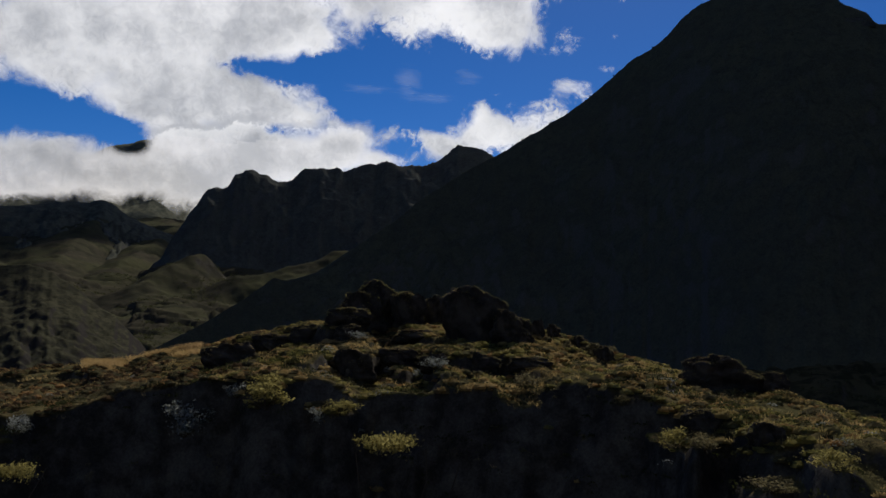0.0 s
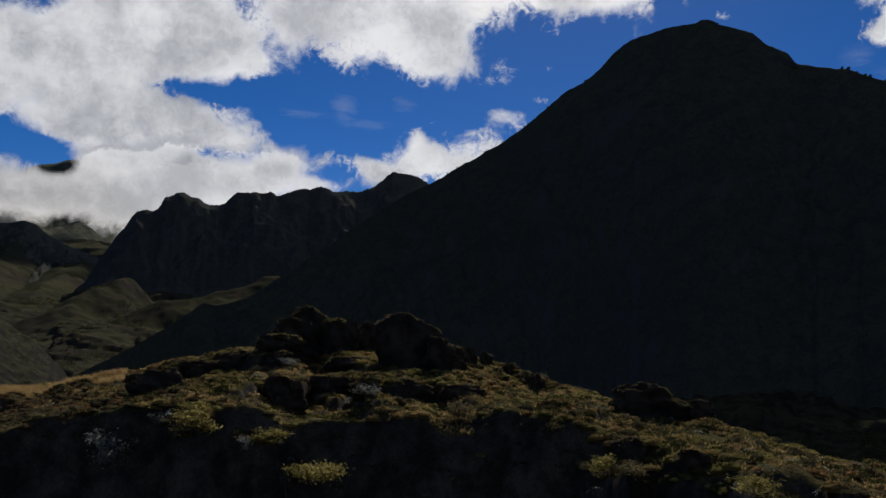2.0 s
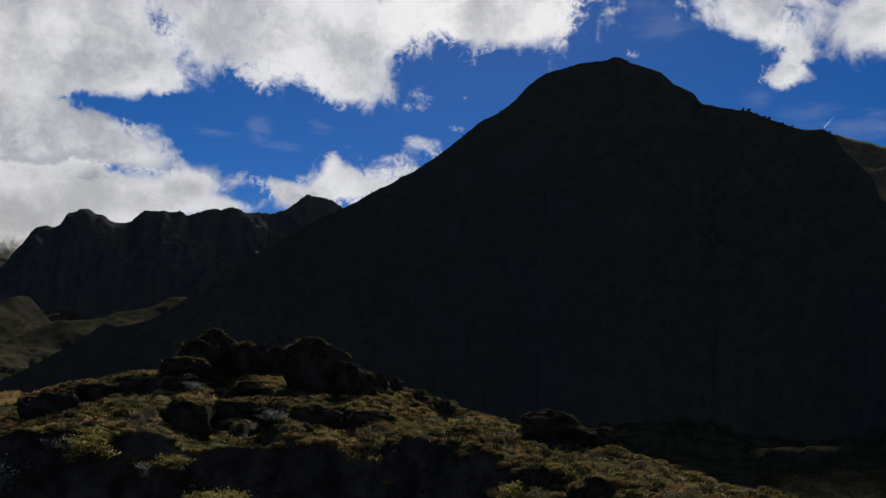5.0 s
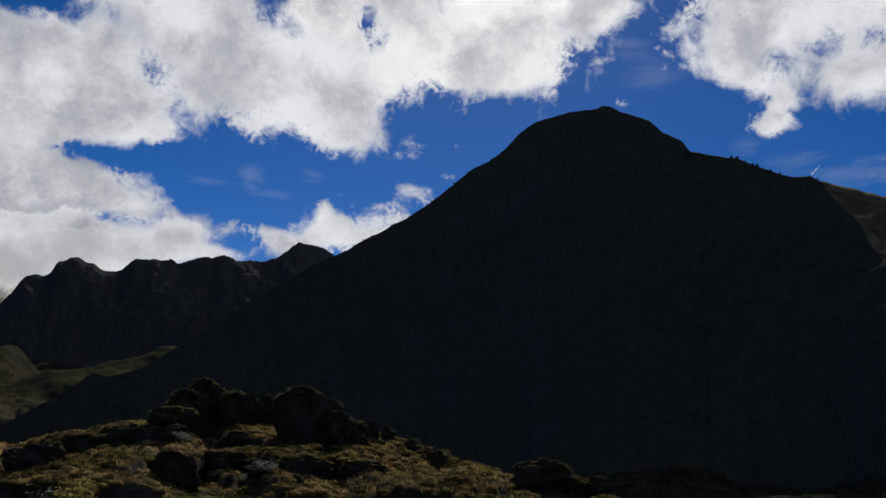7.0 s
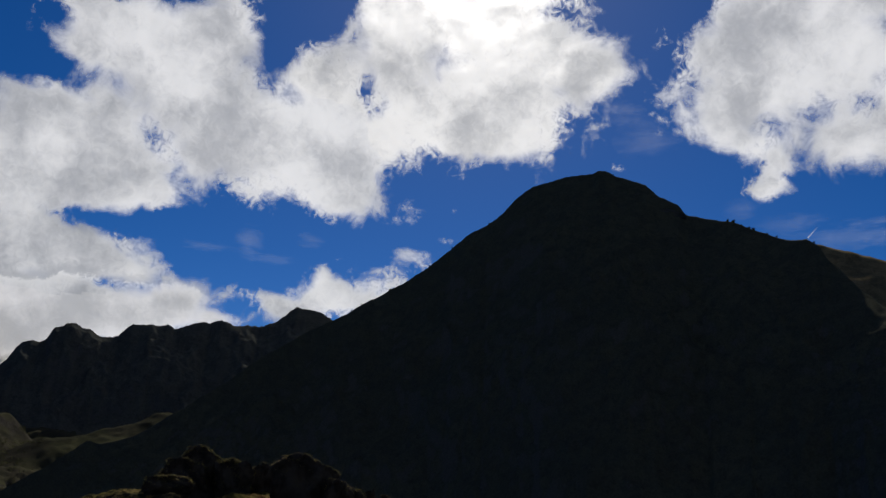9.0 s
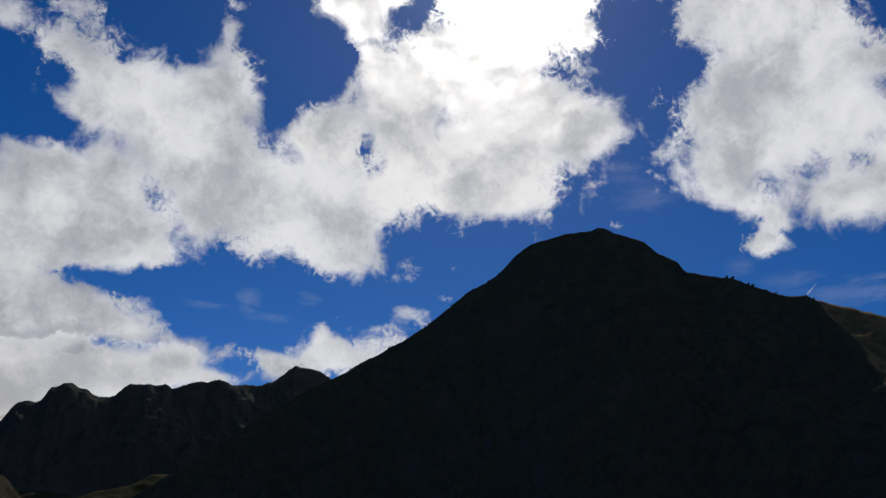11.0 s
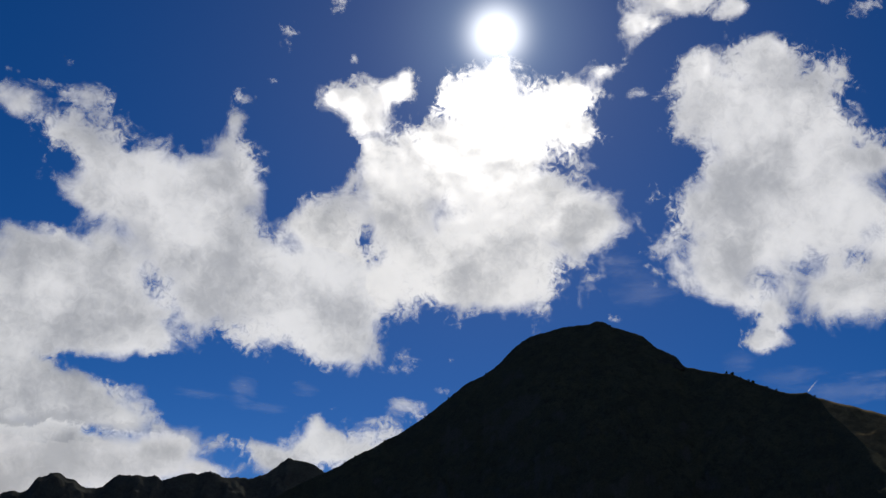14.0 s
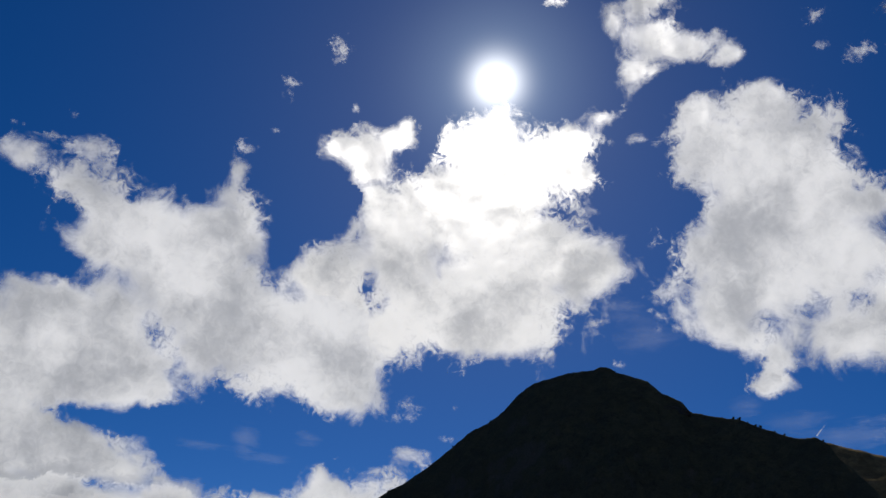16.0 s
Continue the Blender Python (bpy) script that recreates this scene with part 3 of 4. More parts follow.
CLOUD_WEST_RIM = [(-14.4, 20.1, 2.9, 2.2, 1), (-9.8, 21.0, 3.7, 2.7, 1), (-8.1, 18.5, 3.0, 1.5, 1), (-6.0, 25.3, 3.8, 3.1, 1), (-1.8, 23.8, 4.3, 3.2,
    1), (2.8, 22.1, 4.3, 3.3, 1), (5.9, 19.5, 2.7, 1.6, 1), (5.0, 23.5, 2.9, 2.2, 1), (-16.1, 19.1, 2.5, 2.2, 1), (-7.5, 21.8, 1.0, 0.9, -0.2), (-3.0, 21.7, 2.2, 1.5, 1), (-6.3, 16.8, 1.0, 0.7, -0.6)]
CLOUD_MIDDLE_RIM = [(20.4, 29.6, 3.3, 2.9, 1), (23.7, 28.0, 1.8, 2.0, 1), (17.1, 26.7, 4.1, 3.0, 1), (12.1, 25.8, 4.1, 2.6, 1), (16.7, 23.7, 4.0, 1.3,
    1), (14.9, 30.9, 3.0, 1.9, 1), (6.7, 26.4, 1.0, 1.3, -0.5), (10.5, 36.5, 0.45, 0.7, -0.75), (4.5, 32.2, 1.1, 0.7, -0.6), (0.2, 28.3, 0.9, 1.5,
    -0.6)]


def spur(x, y, start, end, side, east):
    """A ridge that runs down from start to end (bearing, distance, height) and falls off to both sides."""
    (a0, r0, z0), (a1, r1, z1) = start, end
    p, q = (np.array((math.sin(radians(a)) * r, math.cos(radians(a)) * r)) for a, r in ((a0, r0), (a1, r1)))
    way = q - p
    t = np.clip(((x - p[0]) * way[0] + (y - p[1]) * way[1]) / (way @ way), 0, 1)
    dx, dy = x - p[0] - t * way[0], y - p[1] - t * way[1]
    beyond = np.maximum(0, np.arctan2(x, y) - np.radians(a0 + 1.6 * fbm(x, y, 160, 4, 32))) * np.hypot(x, y)
    return z0 + (z1 - z0) * t - side * np.hypot(dx, dy) - east * beyond


def outcrops(x, y, size, high, seed, lo=0.08):
    """Broken banks: level tops that end in short steep faces."""
    n = fbm(x + 0.25 * size * fbm(x, y, size * 0.5, 3, seed + 5), y, size, 5, seed, 0.55)
    return high * (smooth(lo, lo + 0.10, n) + 0.7 * smooth(lo + 0.22, lo + 0.30, n) + 0.6 * smooth(lo - 0.3, lo - 0.24, n))


def valley(x, y):
    """Height of the valley floor: a wide trough that climbs to its far end, with hummocks, banks and spurs."""
    r = np.hypot(x, y)
    h = np.interp(r, (0, 60, 120, 400, 850, 1250, 1500, 2400, 3200, 4000, 4900), (-14, -20, -28, -42, -50, 16, 64, 190, 340, 420, 430))
    rough = smooth(90, 400, r)
    az = np.degrees(np.arctan2(x, y))
    apron = 18 * smooth(12, 26, az) * (1 - smooth(60, 90, az)) * smooth(95, 320, r) * (1 - smooth(500, 900, r))
    hummocks = smooth(8, 22, az) * smooth(85, 130, r) * (1 - smooth(400, 700, r)) * (2.2 * fbm(x, y, 34, 4, 14, 0.5))
    waves = 13 * fbm(x, y, 210, 5, 11, 0.48) + smooth(500, 1100, r) * 12 * fbm(x, y, 420, 4, 12, 0.5) + 0.5 * fbm(x, y, 30, 3, 16, 0.5)
    banks = outcrops(x, y, 190, 8.0, 17, 0.08) + outcrops(x, y, 80, 3.0, 18, 0.16)
    h = h + apron + hummocks + rough * (waves + banks) + 0.5 * fbm(x, y, 14, 4, 13)
    lumps = 12 * fbm(x, y, 110, 6, 19, 0.55)
    for start, end, side, east in (((-13.0, 1420, 112), (-17.2, 1270, 48), 0.45, 0.5), ((-2.6, 1370, 132), (-11.6, 1270, 60), 0.50, 0.7),
                             ((-19.3, 2300, 250), (-21.8, 1500, 78), 0.30, 0.3), ((-15.6, 2100, 190), (-18.6, 1480, 76), 0.30, 0.3)):
        h = np.maximum(h, spur(x, y, start, end, side, east) + lumps)
    return h


CREST_R = ((-44, -24, 0, 15, 30, 48), (75, 68, 60, 54, 46, 39))
EDGE_R = ((-44, -24, 0, 15, 30, 48), (47, 43, 40, 37, 30, 25))


def terraces():
    """The rocky rise across the gully as a table of heights by bearing and distance: a steep face with narrow shelves,
    then a slope broken by rock steps up to the crest."""
    az, el, far = np.arange(-44, 48.01, 0.1), np.arange(-15.0, 1.6, 0.02), np.arange(18, 80, 0.05)
    A, E = np.meshgrid(az, el, indexing="ij")
    top, edge = profile(KNOLL_TOP, az, 0.3), profile(KNOLL_EDGE, az, 0.3)
    edge = np.minimum(edge + 0.10 * fbm(az, az * 0, 0.8, 4, 21), top - 0.5)
    wave, chip = 0.22 * fbm(A, E, 1.5, 4, 22), 0.12 * fbm(A, 2.5 * E, 0.5, 4, 23)
    rock = np.zeros_like(A)
    for face in FACES_WEST + FACES_EAST:
        a, low, high = np.array(face).T
        here = (A > a[0]) & (A < a[-1])
        e = E + 0.5 * wave + chip
        rock = np.maximum(rock, here * smooth(-0.10, -0.02, e - np.interp(A, a, low)) * smooth(-0.06, 0.02, np.interp(A, a, high) - e))
    # small broken ledges between the large ones
    rock = np.maximum(rock, 0.9 * smooth(0.10, 0.18, fbm(A, 3.2 * E, 1.8, 5, 24, 0.55)))
    tread = (1.03 - rock) * np.exp(0.8 * fbm(A, 2.0 * E, 0.9, 4, 25))
    above = (E > edge[:, None]) & (E < top[:, None])
    run = np.cumsum(tread * above, 1)
    crest_r, edge_r = np.interp(az, *CREST_R), np.interp(az, *EDGE_R) + 0.8 * fbm(az, az * 0, 3.0, 4, 26)
    up = (crest_r - edge_r)[:, None] * run / run[:, -1:]
    # the face: steep, with shelves
    steep = 0.20 * np.exp(0.9 * fbm(A, 0.6 * E, 1.2, 5, 27)) * 0.02
    for line, deep in SHELVES:
        a, e = np.array(line).T
        fade = 0.3 + 0.25 * deep
        end = smooth(-fade, 0.1, A - a[0]) * smooth(-fade, 0.1, a[-1] - A)
        steep = steep + end * deep * 0.02 / 0.14 * np.exp(-(((E - np.interp(A, a, e) + chip) / 0.08) ** 2))
    steep = steep + 0.5 * 0.02 * smooth(0.20, 0.32, fbm(A, 2.2 * E, 1.8, 5, 28))
    down = np.cumsum((steep * (E <= edge[:, None]))[:, ::-1], 1)[:, ::-1]
    R = edge_r[:, None] + up - down
    # rock steps run on sideways: even out the distance from bearing to bearing
    for wide in (6, 5, 4):
        R = sum(np.roll(R, k, 0) * (1 - abs(k) / (wide + 1)) for k in range(-wide, wide + 1)) / (wide + 1)
    R[:16], R[-16:] = R[16], R[-17]
    R = np.maximum.accumulate(R, 1) + 1e-4 * np.arange(len(el))
    crest_r = R[np.arange(len(az)), np.clip(np.searchsorted(el, top) - 1, 0, len(el) - 1)]
    H = np.empty((len(az), len(far)))
    for k in range(len(az)):
        n = int(np.searchsorted(el, top[k]))
        H[k] = EYE + far * np.tan(np.radians(np.interp(far, R[k, :n], el[:n])))
        foot_r, foot = R[k, 0], EYE + R[k, 0] * math.tan(radians(el[0]))
        gully = np.interp(far, (4, 14, 24), (-0.6, -6.5, -11.5))
        H[k] = np.where(far < foot_r, gully + (foot - gully) * smooth(19, foot_r, far), H[k])
        past = np.maximum(far - crest_r[k], 0)
        H[k] = np.where(past > 0, EYE + crest_r[k] * math.tan(radians(top[k])) - 0.12 * past - 0.03 * past ** 2, H[k])
    return H


KNOLL = terraces()


def knoll(az, r, x, y):
    """Height of the knoll, with its small relief."""
    i, j = np.clip((az + 44) / 0.1, 0, KNOLL.shape[0] - 1.001), np.clip((r - 18) / 0.05, 0, KNOLL.shape[1] - 1.001)
    i0, j0 = i.astype(int), j.astype(int)
    u, v = i - i0, j - j0
    h = (KNOLL[i0, j0] * (1 - u) + KNOLL[i0 + 1, j0] * u) * (1 - v) + (KNOLL[i0, j0 + 1] * (1 - u) + KNOLL[i0 + 1, j0 + 1] * u) * v
    h = np.where(r < 18, np.interp(r, (0, 2.5, 5, 14, 18), (0.0, 0.0, -0.8, -6.5, -8.5)), h)
    past = np.maximum(r - 79.9, 0)
    return h - 0.9 * past + smooth(20, 30, r) * (0.16 * fbm(x, y, 3.2, 3, 29) - 0.32 * fbm(x, y, 2.6, 3, 30, 0.4, True) - 0.10)


def ground_height(x, y):
    az, r = np.degrees(np.arctan2(x, y)), np.hypot(x, y)
    near = knoll(np.clip(az, -44, 48), r, x, y)
    aside = smooth(55, 95, np.abs(az - 3))
    plain = np.interp(r, (0, 2.5, 5, 20, 60), (0, 0, -0.4, -4, -14)) + 0.3 * smooth(1.0, 6.0, r) * fbm(x, y, 6, 4, 31)
    near = near * (1 - aside) + plain * aside
    far = valley(x, y)
    return np.where(r < 50, near, np.maximum(near, far))


az_fine = np.concatenate([np.arange(-34, -26, 0.3), np.arange(-26, 39, 0.16), np.arange(39, 50, 0.3)])
az_all = np.concatenate([az_fine, np.arange(50, 326, 3.0)])
rings = np.concatenate([np.linspace(0.0, 20, 24), np.arange(20.5, 25, 0.3), np.arange(25, 50, 0.17), np.arange(50, 78, 0.22), np.geomspace(78.5, 880, 130), np.arange(884, 1620, 4.2), np.geomspace(1630, 4900, 70)])
AZ, RR = np.meshgrid(az_all, rings)
GX, GY = np.sin(np.radians(AZ)) * RR, np.cos(np.radians(AZ)) * RR
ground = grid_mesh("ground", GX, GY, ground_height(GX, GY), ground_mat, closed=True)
tagged(ground, "heath ground of ochre grass, moss and dark rock ledges falling into a valley", "ground", kind="structure")


def mountain(name, crest, dist, foot, material, label, az0, az1, step, rows, ribs, seed, jag=0.05, back=0.6, concave=1.25, amp=0.30, bumps=0.0):
    """A mountain side that rises from its foot to a crest line, with ribs and gullies, and falls away behind."""
    az = np.arange(az0, az1 + step, step)
    u = np.concatenate([np.linspace(0, 1, rows), 1 + np.linspace(0, 1, 36)[1:]])
    A, U = np.meshgrid(az, u)
    D = profile(dist, A)
    F = profile(foot, A) if foot else D - 15 - np.interp(A, (-9, 8), (0.5, 0.8)) * np.maximum(40, D * np.tan(np.radians(profile(crest, A, 3.0))) + 30)
    el = profile(crest, A, 0.12) + jag * fbm(A, A * 0, 0.9, 6, seed, 0.62) * 1.6
    top = EYE + D * np.tan(np.radians(el))
    R = np.where(U <= 1, F + (D - F) * U, D + (U - 1) * 700)
    X, Y = np.sin(np.radians(A)) * R, np.cos(np.radians(A)) * R
    low = valley(np.sin(np.radians(A)) * F, np.cos(np.radians(A)) * F) - 12
    win = np.clip(np.sin(np.pi * np.clip(U, 0, 1)), 0, 1) ** 0.8
    Z = np.where(U <= 1, low + (top - low) * np.clip(U, 0, 1) ** concave, top - (U - 1) * 700 * back)
    win = win * np.clip((top - low) / (2.5 * ribs), 0.1, 1) ** 1.5
    along = np.radians(A) * D
    gully = fbm(along + 0.5 * ribs * fbm(along, Z, ribs * 2, 3, seed + 8), 0.55 * Z + 0.3 * R, ribs * 2.0, 7, seed + 3, 0.55, True)
    Z = Z + win * ribs * amp * gully + win * ribs * 0.05 * fbm(X, Y, ribs * 0.2, 4, seed + 5)
    if bumps:
        Z = Z + win * bumps * (4.0 * fbm(X, Y, 60, 4, seed + 7) - 1.5 * fbm(X, Y, 18, 4, seed + 9, 0.5, True))
    Z = Z + (U > 1) * smooth(1, 1.3, U) * 40 * fbm(X, Y, 200, 4, seed + 6)
    ob = grid_mesh(name, X, Y, Z, material)
    return tagged(ob, label, "mountain")


MAIN_DIST = [(-18, 800), (-8.5, 860), (4, 940), (13, 950), (23.5, 900), (30, 860), (37, 800), (41, 700), (52, 600), (62, 560)]
main_mountain = mountain("mountain", CREST_MAIN, MAIN_DIST, None, mountain_mat,
         "steep dark mountain with a rounded rocky summit in its own shade", -18, 63, 0.13, 150, 50, 41, concave=1.0, amp=0.4)
mountain("mountain_ridge", CREST_FAR, [(-18, 1500), (-13, 1650), (-4, 1700), (6, 1750), (14, 1700)], None, far_mat,
         "long dark ridge with knobbly tops at the valley's head", -18.5, 21, 0.10, 120, 80, 51, 0.13, concave=1.0, amp=0.4)
mountain("mountain_shoulder", CREST_BACK, [(26, 1250), (36, 1300), (45, 1250), (60, 1100)], [(26, 800), (60, 700)], brown_mat,
         "brown grassy shoulder behind the dark mountain", 24, 61, 0.2, 80, 90, 61)
mountain("cloudy_mountain", CREST_CLOUDY, [(-45, 4700), (-18, 4760), (-8, 4700)], [(-45, 1900), (-8, 2000)], valley_mat,
         "far mountain with its top wrapped in cloud", -45, -5, 0.14, 110, 160, 71, concave=3.4, amp=0.4)
mountain("hill", CREST_CONE, [(-40, 2500), (-10, 2500)], [(-40, 1500), (-10, 1600)], cone_mat,
         "blunt dark hill below the fog at the valley's head", -33, -11, 0.1, 110, 60, 76, amp=0.7, concave=1.7)
mountain("hill", CREST_HUMMOCK, [(-45, 420), (-26, 430), (-17, 380)], [(-45, 180), (-17, 260)], hill_mat,
         "low rough hill with dark rock ribs beside the valley floor", -46, -13, 0.1, 170, 26, 81, jag=0.05, amp=0.10, concave=1.0, bumps=1.0)


# ---- clouds ----
def lobes(blobs, A, E):
    """Thickness of a cloud as the union of soft lobes (bearing, elevation, half width, half height, weight)."""
    clear, bite = np.ones_like(A), np.zeros_like(A)
    for a, e, w, h, s in blobs:
        g = np.exp(-0.9 * (((A - a) * np.cos(np.radians(e)) / w) ** 2 + ((E - e) / h) ** 2))
        if s > 0:
            clear = clear * (1 - 0.96 * s * g)
        else:
            bite = bite - s * g
    return clear, bite


def cloud(name, blobs, dist, material, label, seed, step=0.2, bulge=30, neighbours=()):
    """A bank of vapour far off. Where neighbours run together with it, each keeps its own share."""
    b = np.array(blobs)
    wide = step / 0.85
    a0, a1 = (b[:, 0] - 3.4 * b[:, 2]).min(), (b[:, 0] + 3.4 * b[:, 2]).max()
    e0, e1 = (b[:, 1] - 2.4 * b[:, 3]).min(), (b[:, 1] + 2.4 * b[:, 3]).max()
    A, E = np.meshgrid(np.arange(math.floor(a0 / wide), a1 / wide) * wide, np.arange(math.floor(e0 / step), e1 / step) * step)
    clear, bite = lobes(blobs, A, E)
    own = 1 - clear
    mine = np.ones(A.shape, bool)
    for other in neighbours:
        if other is not blobs:
            c2, b2 = lobes(other, A, E)
            mine &= own >= 1 - c2
            clear, bite = clear * c2, bite + b2
    d = 1 - clear - bite
    R = dist - bulge * d - 0.3 * bulge * fbm(A, E, 2.0, 4, 3)
    ca = np.cos(np.radians(E))
    X, Y, Z = np.sin(np.radians(A)) * ca * R, np.cos(np.radians(A)) * ca * R, EYE + np.sin(np.radians(E)) * R
    inside = d > 0.10
    idx = np.arange(A.size).reshape(A.shape)
    quads = np.stack([idx[:-1, :-1], idx[:-1, 1:], idx[1:, 1:], idx[1:, :-1]], -1)
    quads = quads[mine[:-1, :-1] & inside[:-1, :-1] & inside[:-1, 1:] & inside[1:, 1:] & inside[1:, :-1]]
    used, quads = np.unique(quads, return_inverse=True)
    ob = sheet(name, np.stack([X, Y, Z], -1).reshape(-1, 3)[used], quads.reshape(-1, 4), material)
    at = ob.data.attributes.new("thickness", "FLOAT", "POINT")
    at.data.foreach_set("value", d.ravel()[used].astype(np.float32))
    if neighbours:
        at = ob.data.attributes.new("bank", "FLOAT", "POINT")
        at.data.foreach_set("value", (1 - lobes(FOG_BANK, A, E)[0]).ravel()[used].astype(np.float32))
    return tagged(ob, label, "cloud", "clouds in the sky")


NEAR_CLOUD = 0.52
banks = (CLOUD_WEST + CLOUD_WEST_RIM, CLOUD_MIDDLE + CLOUD_MIDDLE_RIM, CLOUD_PUFF, CLOUD_LOW, CLOUD_SADDLE, FOG_BANK, CLOUD_EAST + CLOUD_EAST_RIM, CLOUD_HIGH)
for blobs, label in zip(banks, (
        "broad white cumulus cloud with torn upper rim", "bright white cumulus cloud just below the sun",
        "small white puff of cloud near the sun", "wide soft white cloud low over the valley",
        "white cloud rising behind the mountain saddle", "white bank of fog lying on the far mountains",
        "tall white cumulus cloud with a grey heart", "small ragged white cloud high in the sky")):
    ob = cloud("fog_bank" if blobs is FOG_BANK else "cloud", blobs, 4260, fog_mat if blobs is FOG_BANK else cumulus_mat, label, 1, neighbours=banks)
    if blobs in banks[1:3]:
        # these two hang lower and closer by: their shade falls short of the valley's meadows
        ob.matrix_world = Matrix.Translation((0, 0, EYE * (1 - NEAR_CLOUD))) @ Matrix.Scale(NEAR_CLOUD, 4)
for i, b in enumerate(SCRAPS + LOW_SCRAPS):
    cloud("cloud_scrap", [b], 4240, scrap_mat, "tiny torn scrap of white cloud", 20 + i, 0.06, 10)
for i, b in enumerate(WISPS):
    cloud("cloud_wisp", [b], 4310, wisp_mat, "thin pale wisp of cloud against blue sky", 40 + i, 0.1, 10)

# the rest of the sky, behind the viewpoint: unseen banks of cloud added to brighten the shade
g = random.Random(12)
for k in range(30):
    a, e = 72 + 7.8 * k + g.uniform(-5, 5), (g.uniform(12, 30), g.uniform(30, 50), g.uniform(50, 70))[k % 3]
    blobs = [(a + g.gauss(0, 7) / math.cos(radians(e)), e + g.gauss(0, 4), g.uniform(3, 6), g.uniform(2, 4), 1) for _ in range(14)]
    cloud("cloud", blobs, 4260, fill_cloud_mat, "unseen white cumulus cloud added to fill the shade with light", 100 + k, 0.5)


# ---- things on the knoll and the slopes ----
def on_ground(az, el, near=21.0, far=90.0):
    """Where the line of sight at that bearing and elevation first meets the knoll: place and distance."""
    r = np.arange(near, far, 0.1)
    x, y = np.sin(radians(az)) * r, np.cos(radians(az)) * r
    hit = np.nonzero(ground_height(x, y) >= EYE + r * math.tan(radians(el)))[0]
    i = hit[0] if len(hit) else len(r) - 1
    if not len(hit):
        i = int(np.argmax((ground_height(x, y) - EYE) / r))
    return Vector((x[i], y[i], float(ground_height(x[i:i + 1], y[i:i + 1])[0]))), float(r[i])


def rock_material():
    n = Nodes("dark weathered rock")
    big, mid, fine = n.noise(0.6, 5, 0.6), n.noise(3.0, 7, 0.65, 0.3), n.noise(22.0, 5, 0.7)
    c = n.mix(n.span(mid, 0.35, 0.65), (0.022, 0.019, 0.016), (0.070, 0.060, 0.050))
    c = n.mix(n.span(fine, 0.60, 0.72, 0, 0.4), c, (0.05, 0.05, 0.046))
    moss = n.math("ADD", n.upright(), n.math("MULTIPLY", n.math("SUBTRACT", big, 0.5), 1.2))
    c = n.mix(n.span(moss, 0.75, 1.0), c, n.mix(n.span(fine, 0.35, 0.65), (0.030, 0.026, 0.010), (0.110, 0.078, 0.024)))
    return n.finish(c, 0.92, n.math("ADD", mid, n.math("MULTIPLY", fine, 0.3)), 0.9, 0.15, 0.0)


rock_mat = rock_material()


def rock_mesh(seed, fineness=5):
    """A weathered boulder with broken sides, one across and one high, its foot at zero."""
    g = random.Random(seed)
    bm = bmesh.new()
    bmesh.ops.create_icosphere(bm, subdivisions=fineness, radius=1.0)
    cuts = []
    for k in range(15):
        z = g.uniform(-0.15, 0.4) if k < 11 else g.uniform(0.6, 1.0)
        a = g.uniform(0, 6.28)
        cuts.append((Vector((math.cos(a) * math.sqrt(1 - z * z), math.sin(a) * math.sqrt(1 - z * z), z)), g.uniform(0.52, 0.86)))
    off = Vector((seed * 3.7, seed * 1.3, 0))
    for v in bm.verts:
        p = v.co.copy()
        for way, dist in cuts:
            past = p.dot(way) - dist
            if past > 0:
                p -= way * past * 0.94
        q = p.normalized()
        crack = 0.5 - abs(noise.noise(Vector((p.x * 1.9, p.y * 1.9, p.z * 3.2)) + off))
        p += q * (noise.fractal(p * 2.4 + off, 0.8, 2.1, 6) * 0.15 + noise.noise(p * 12 + off) * 0.018 - 0.10 * max(0.0, crack - 0.38) / 0.12)
        # the beds dip away to the north
        v.co = (p.x, p.y, p.z - 0.38 * p.y)
    for _ in range(1):
        bmesh.ops.smooth_vert(bm, verts=bm.verts[:], factor=0.5, use_axis_x=True, use_axis_y=True, use_axis_z=True)
    lo = Vector([min(v.co[i] for v in bm.verts) for i in range(3)])
    hi = Vector([max(v.co[i] for v in bm.verts) for i in range(3)])
    for v in bm.verts:
        v.co = ((v.co.x - lo.x) / (hi.x - lo.x) - 0.5, (v.co.y - lo.y) / (hi.y - lo.y) - 0.5, (v.co.z - lo.z) / (hi.z - lo.z))
    return bm


rock_shapes = []
for seed in range(7):
    ob = part("boulder", rock_mesh(seed + 1), rock_mat)
    rock_shapes.append(ob.data)
    bpy.data.objects.remove(ob)


def boulder(az, el, wide, high, shape, label, depth=0.9, sink=0.45):
    """A rock whose visible foot lies at that bearing and elevation."""
    place, r = on_ground(az, el)
    w, h = 2 * r * math.tan(radians(wide / 2)), r * math.tan(radians(high))
    back = Vector((math.sin(radians(az)), math.cos(radians(az)), 0)) * (0.36 * w * depth)
    ob = new("boulder", rock_shapes[shape % len(rock_shapes)])
    ob.matrix_world = Matrix.Translation(place + back - Vector((0, 0, sink * h))) @ Matrix.Rotation(radians(-az + (41 * shape) % 40 - 20), 4, "Z") @ Matrix.Diagonal((w * 1.06, w * depth, h * (1 + sink), 1))
    return tagged(ob, label, "rock", "boulders on the knoll")


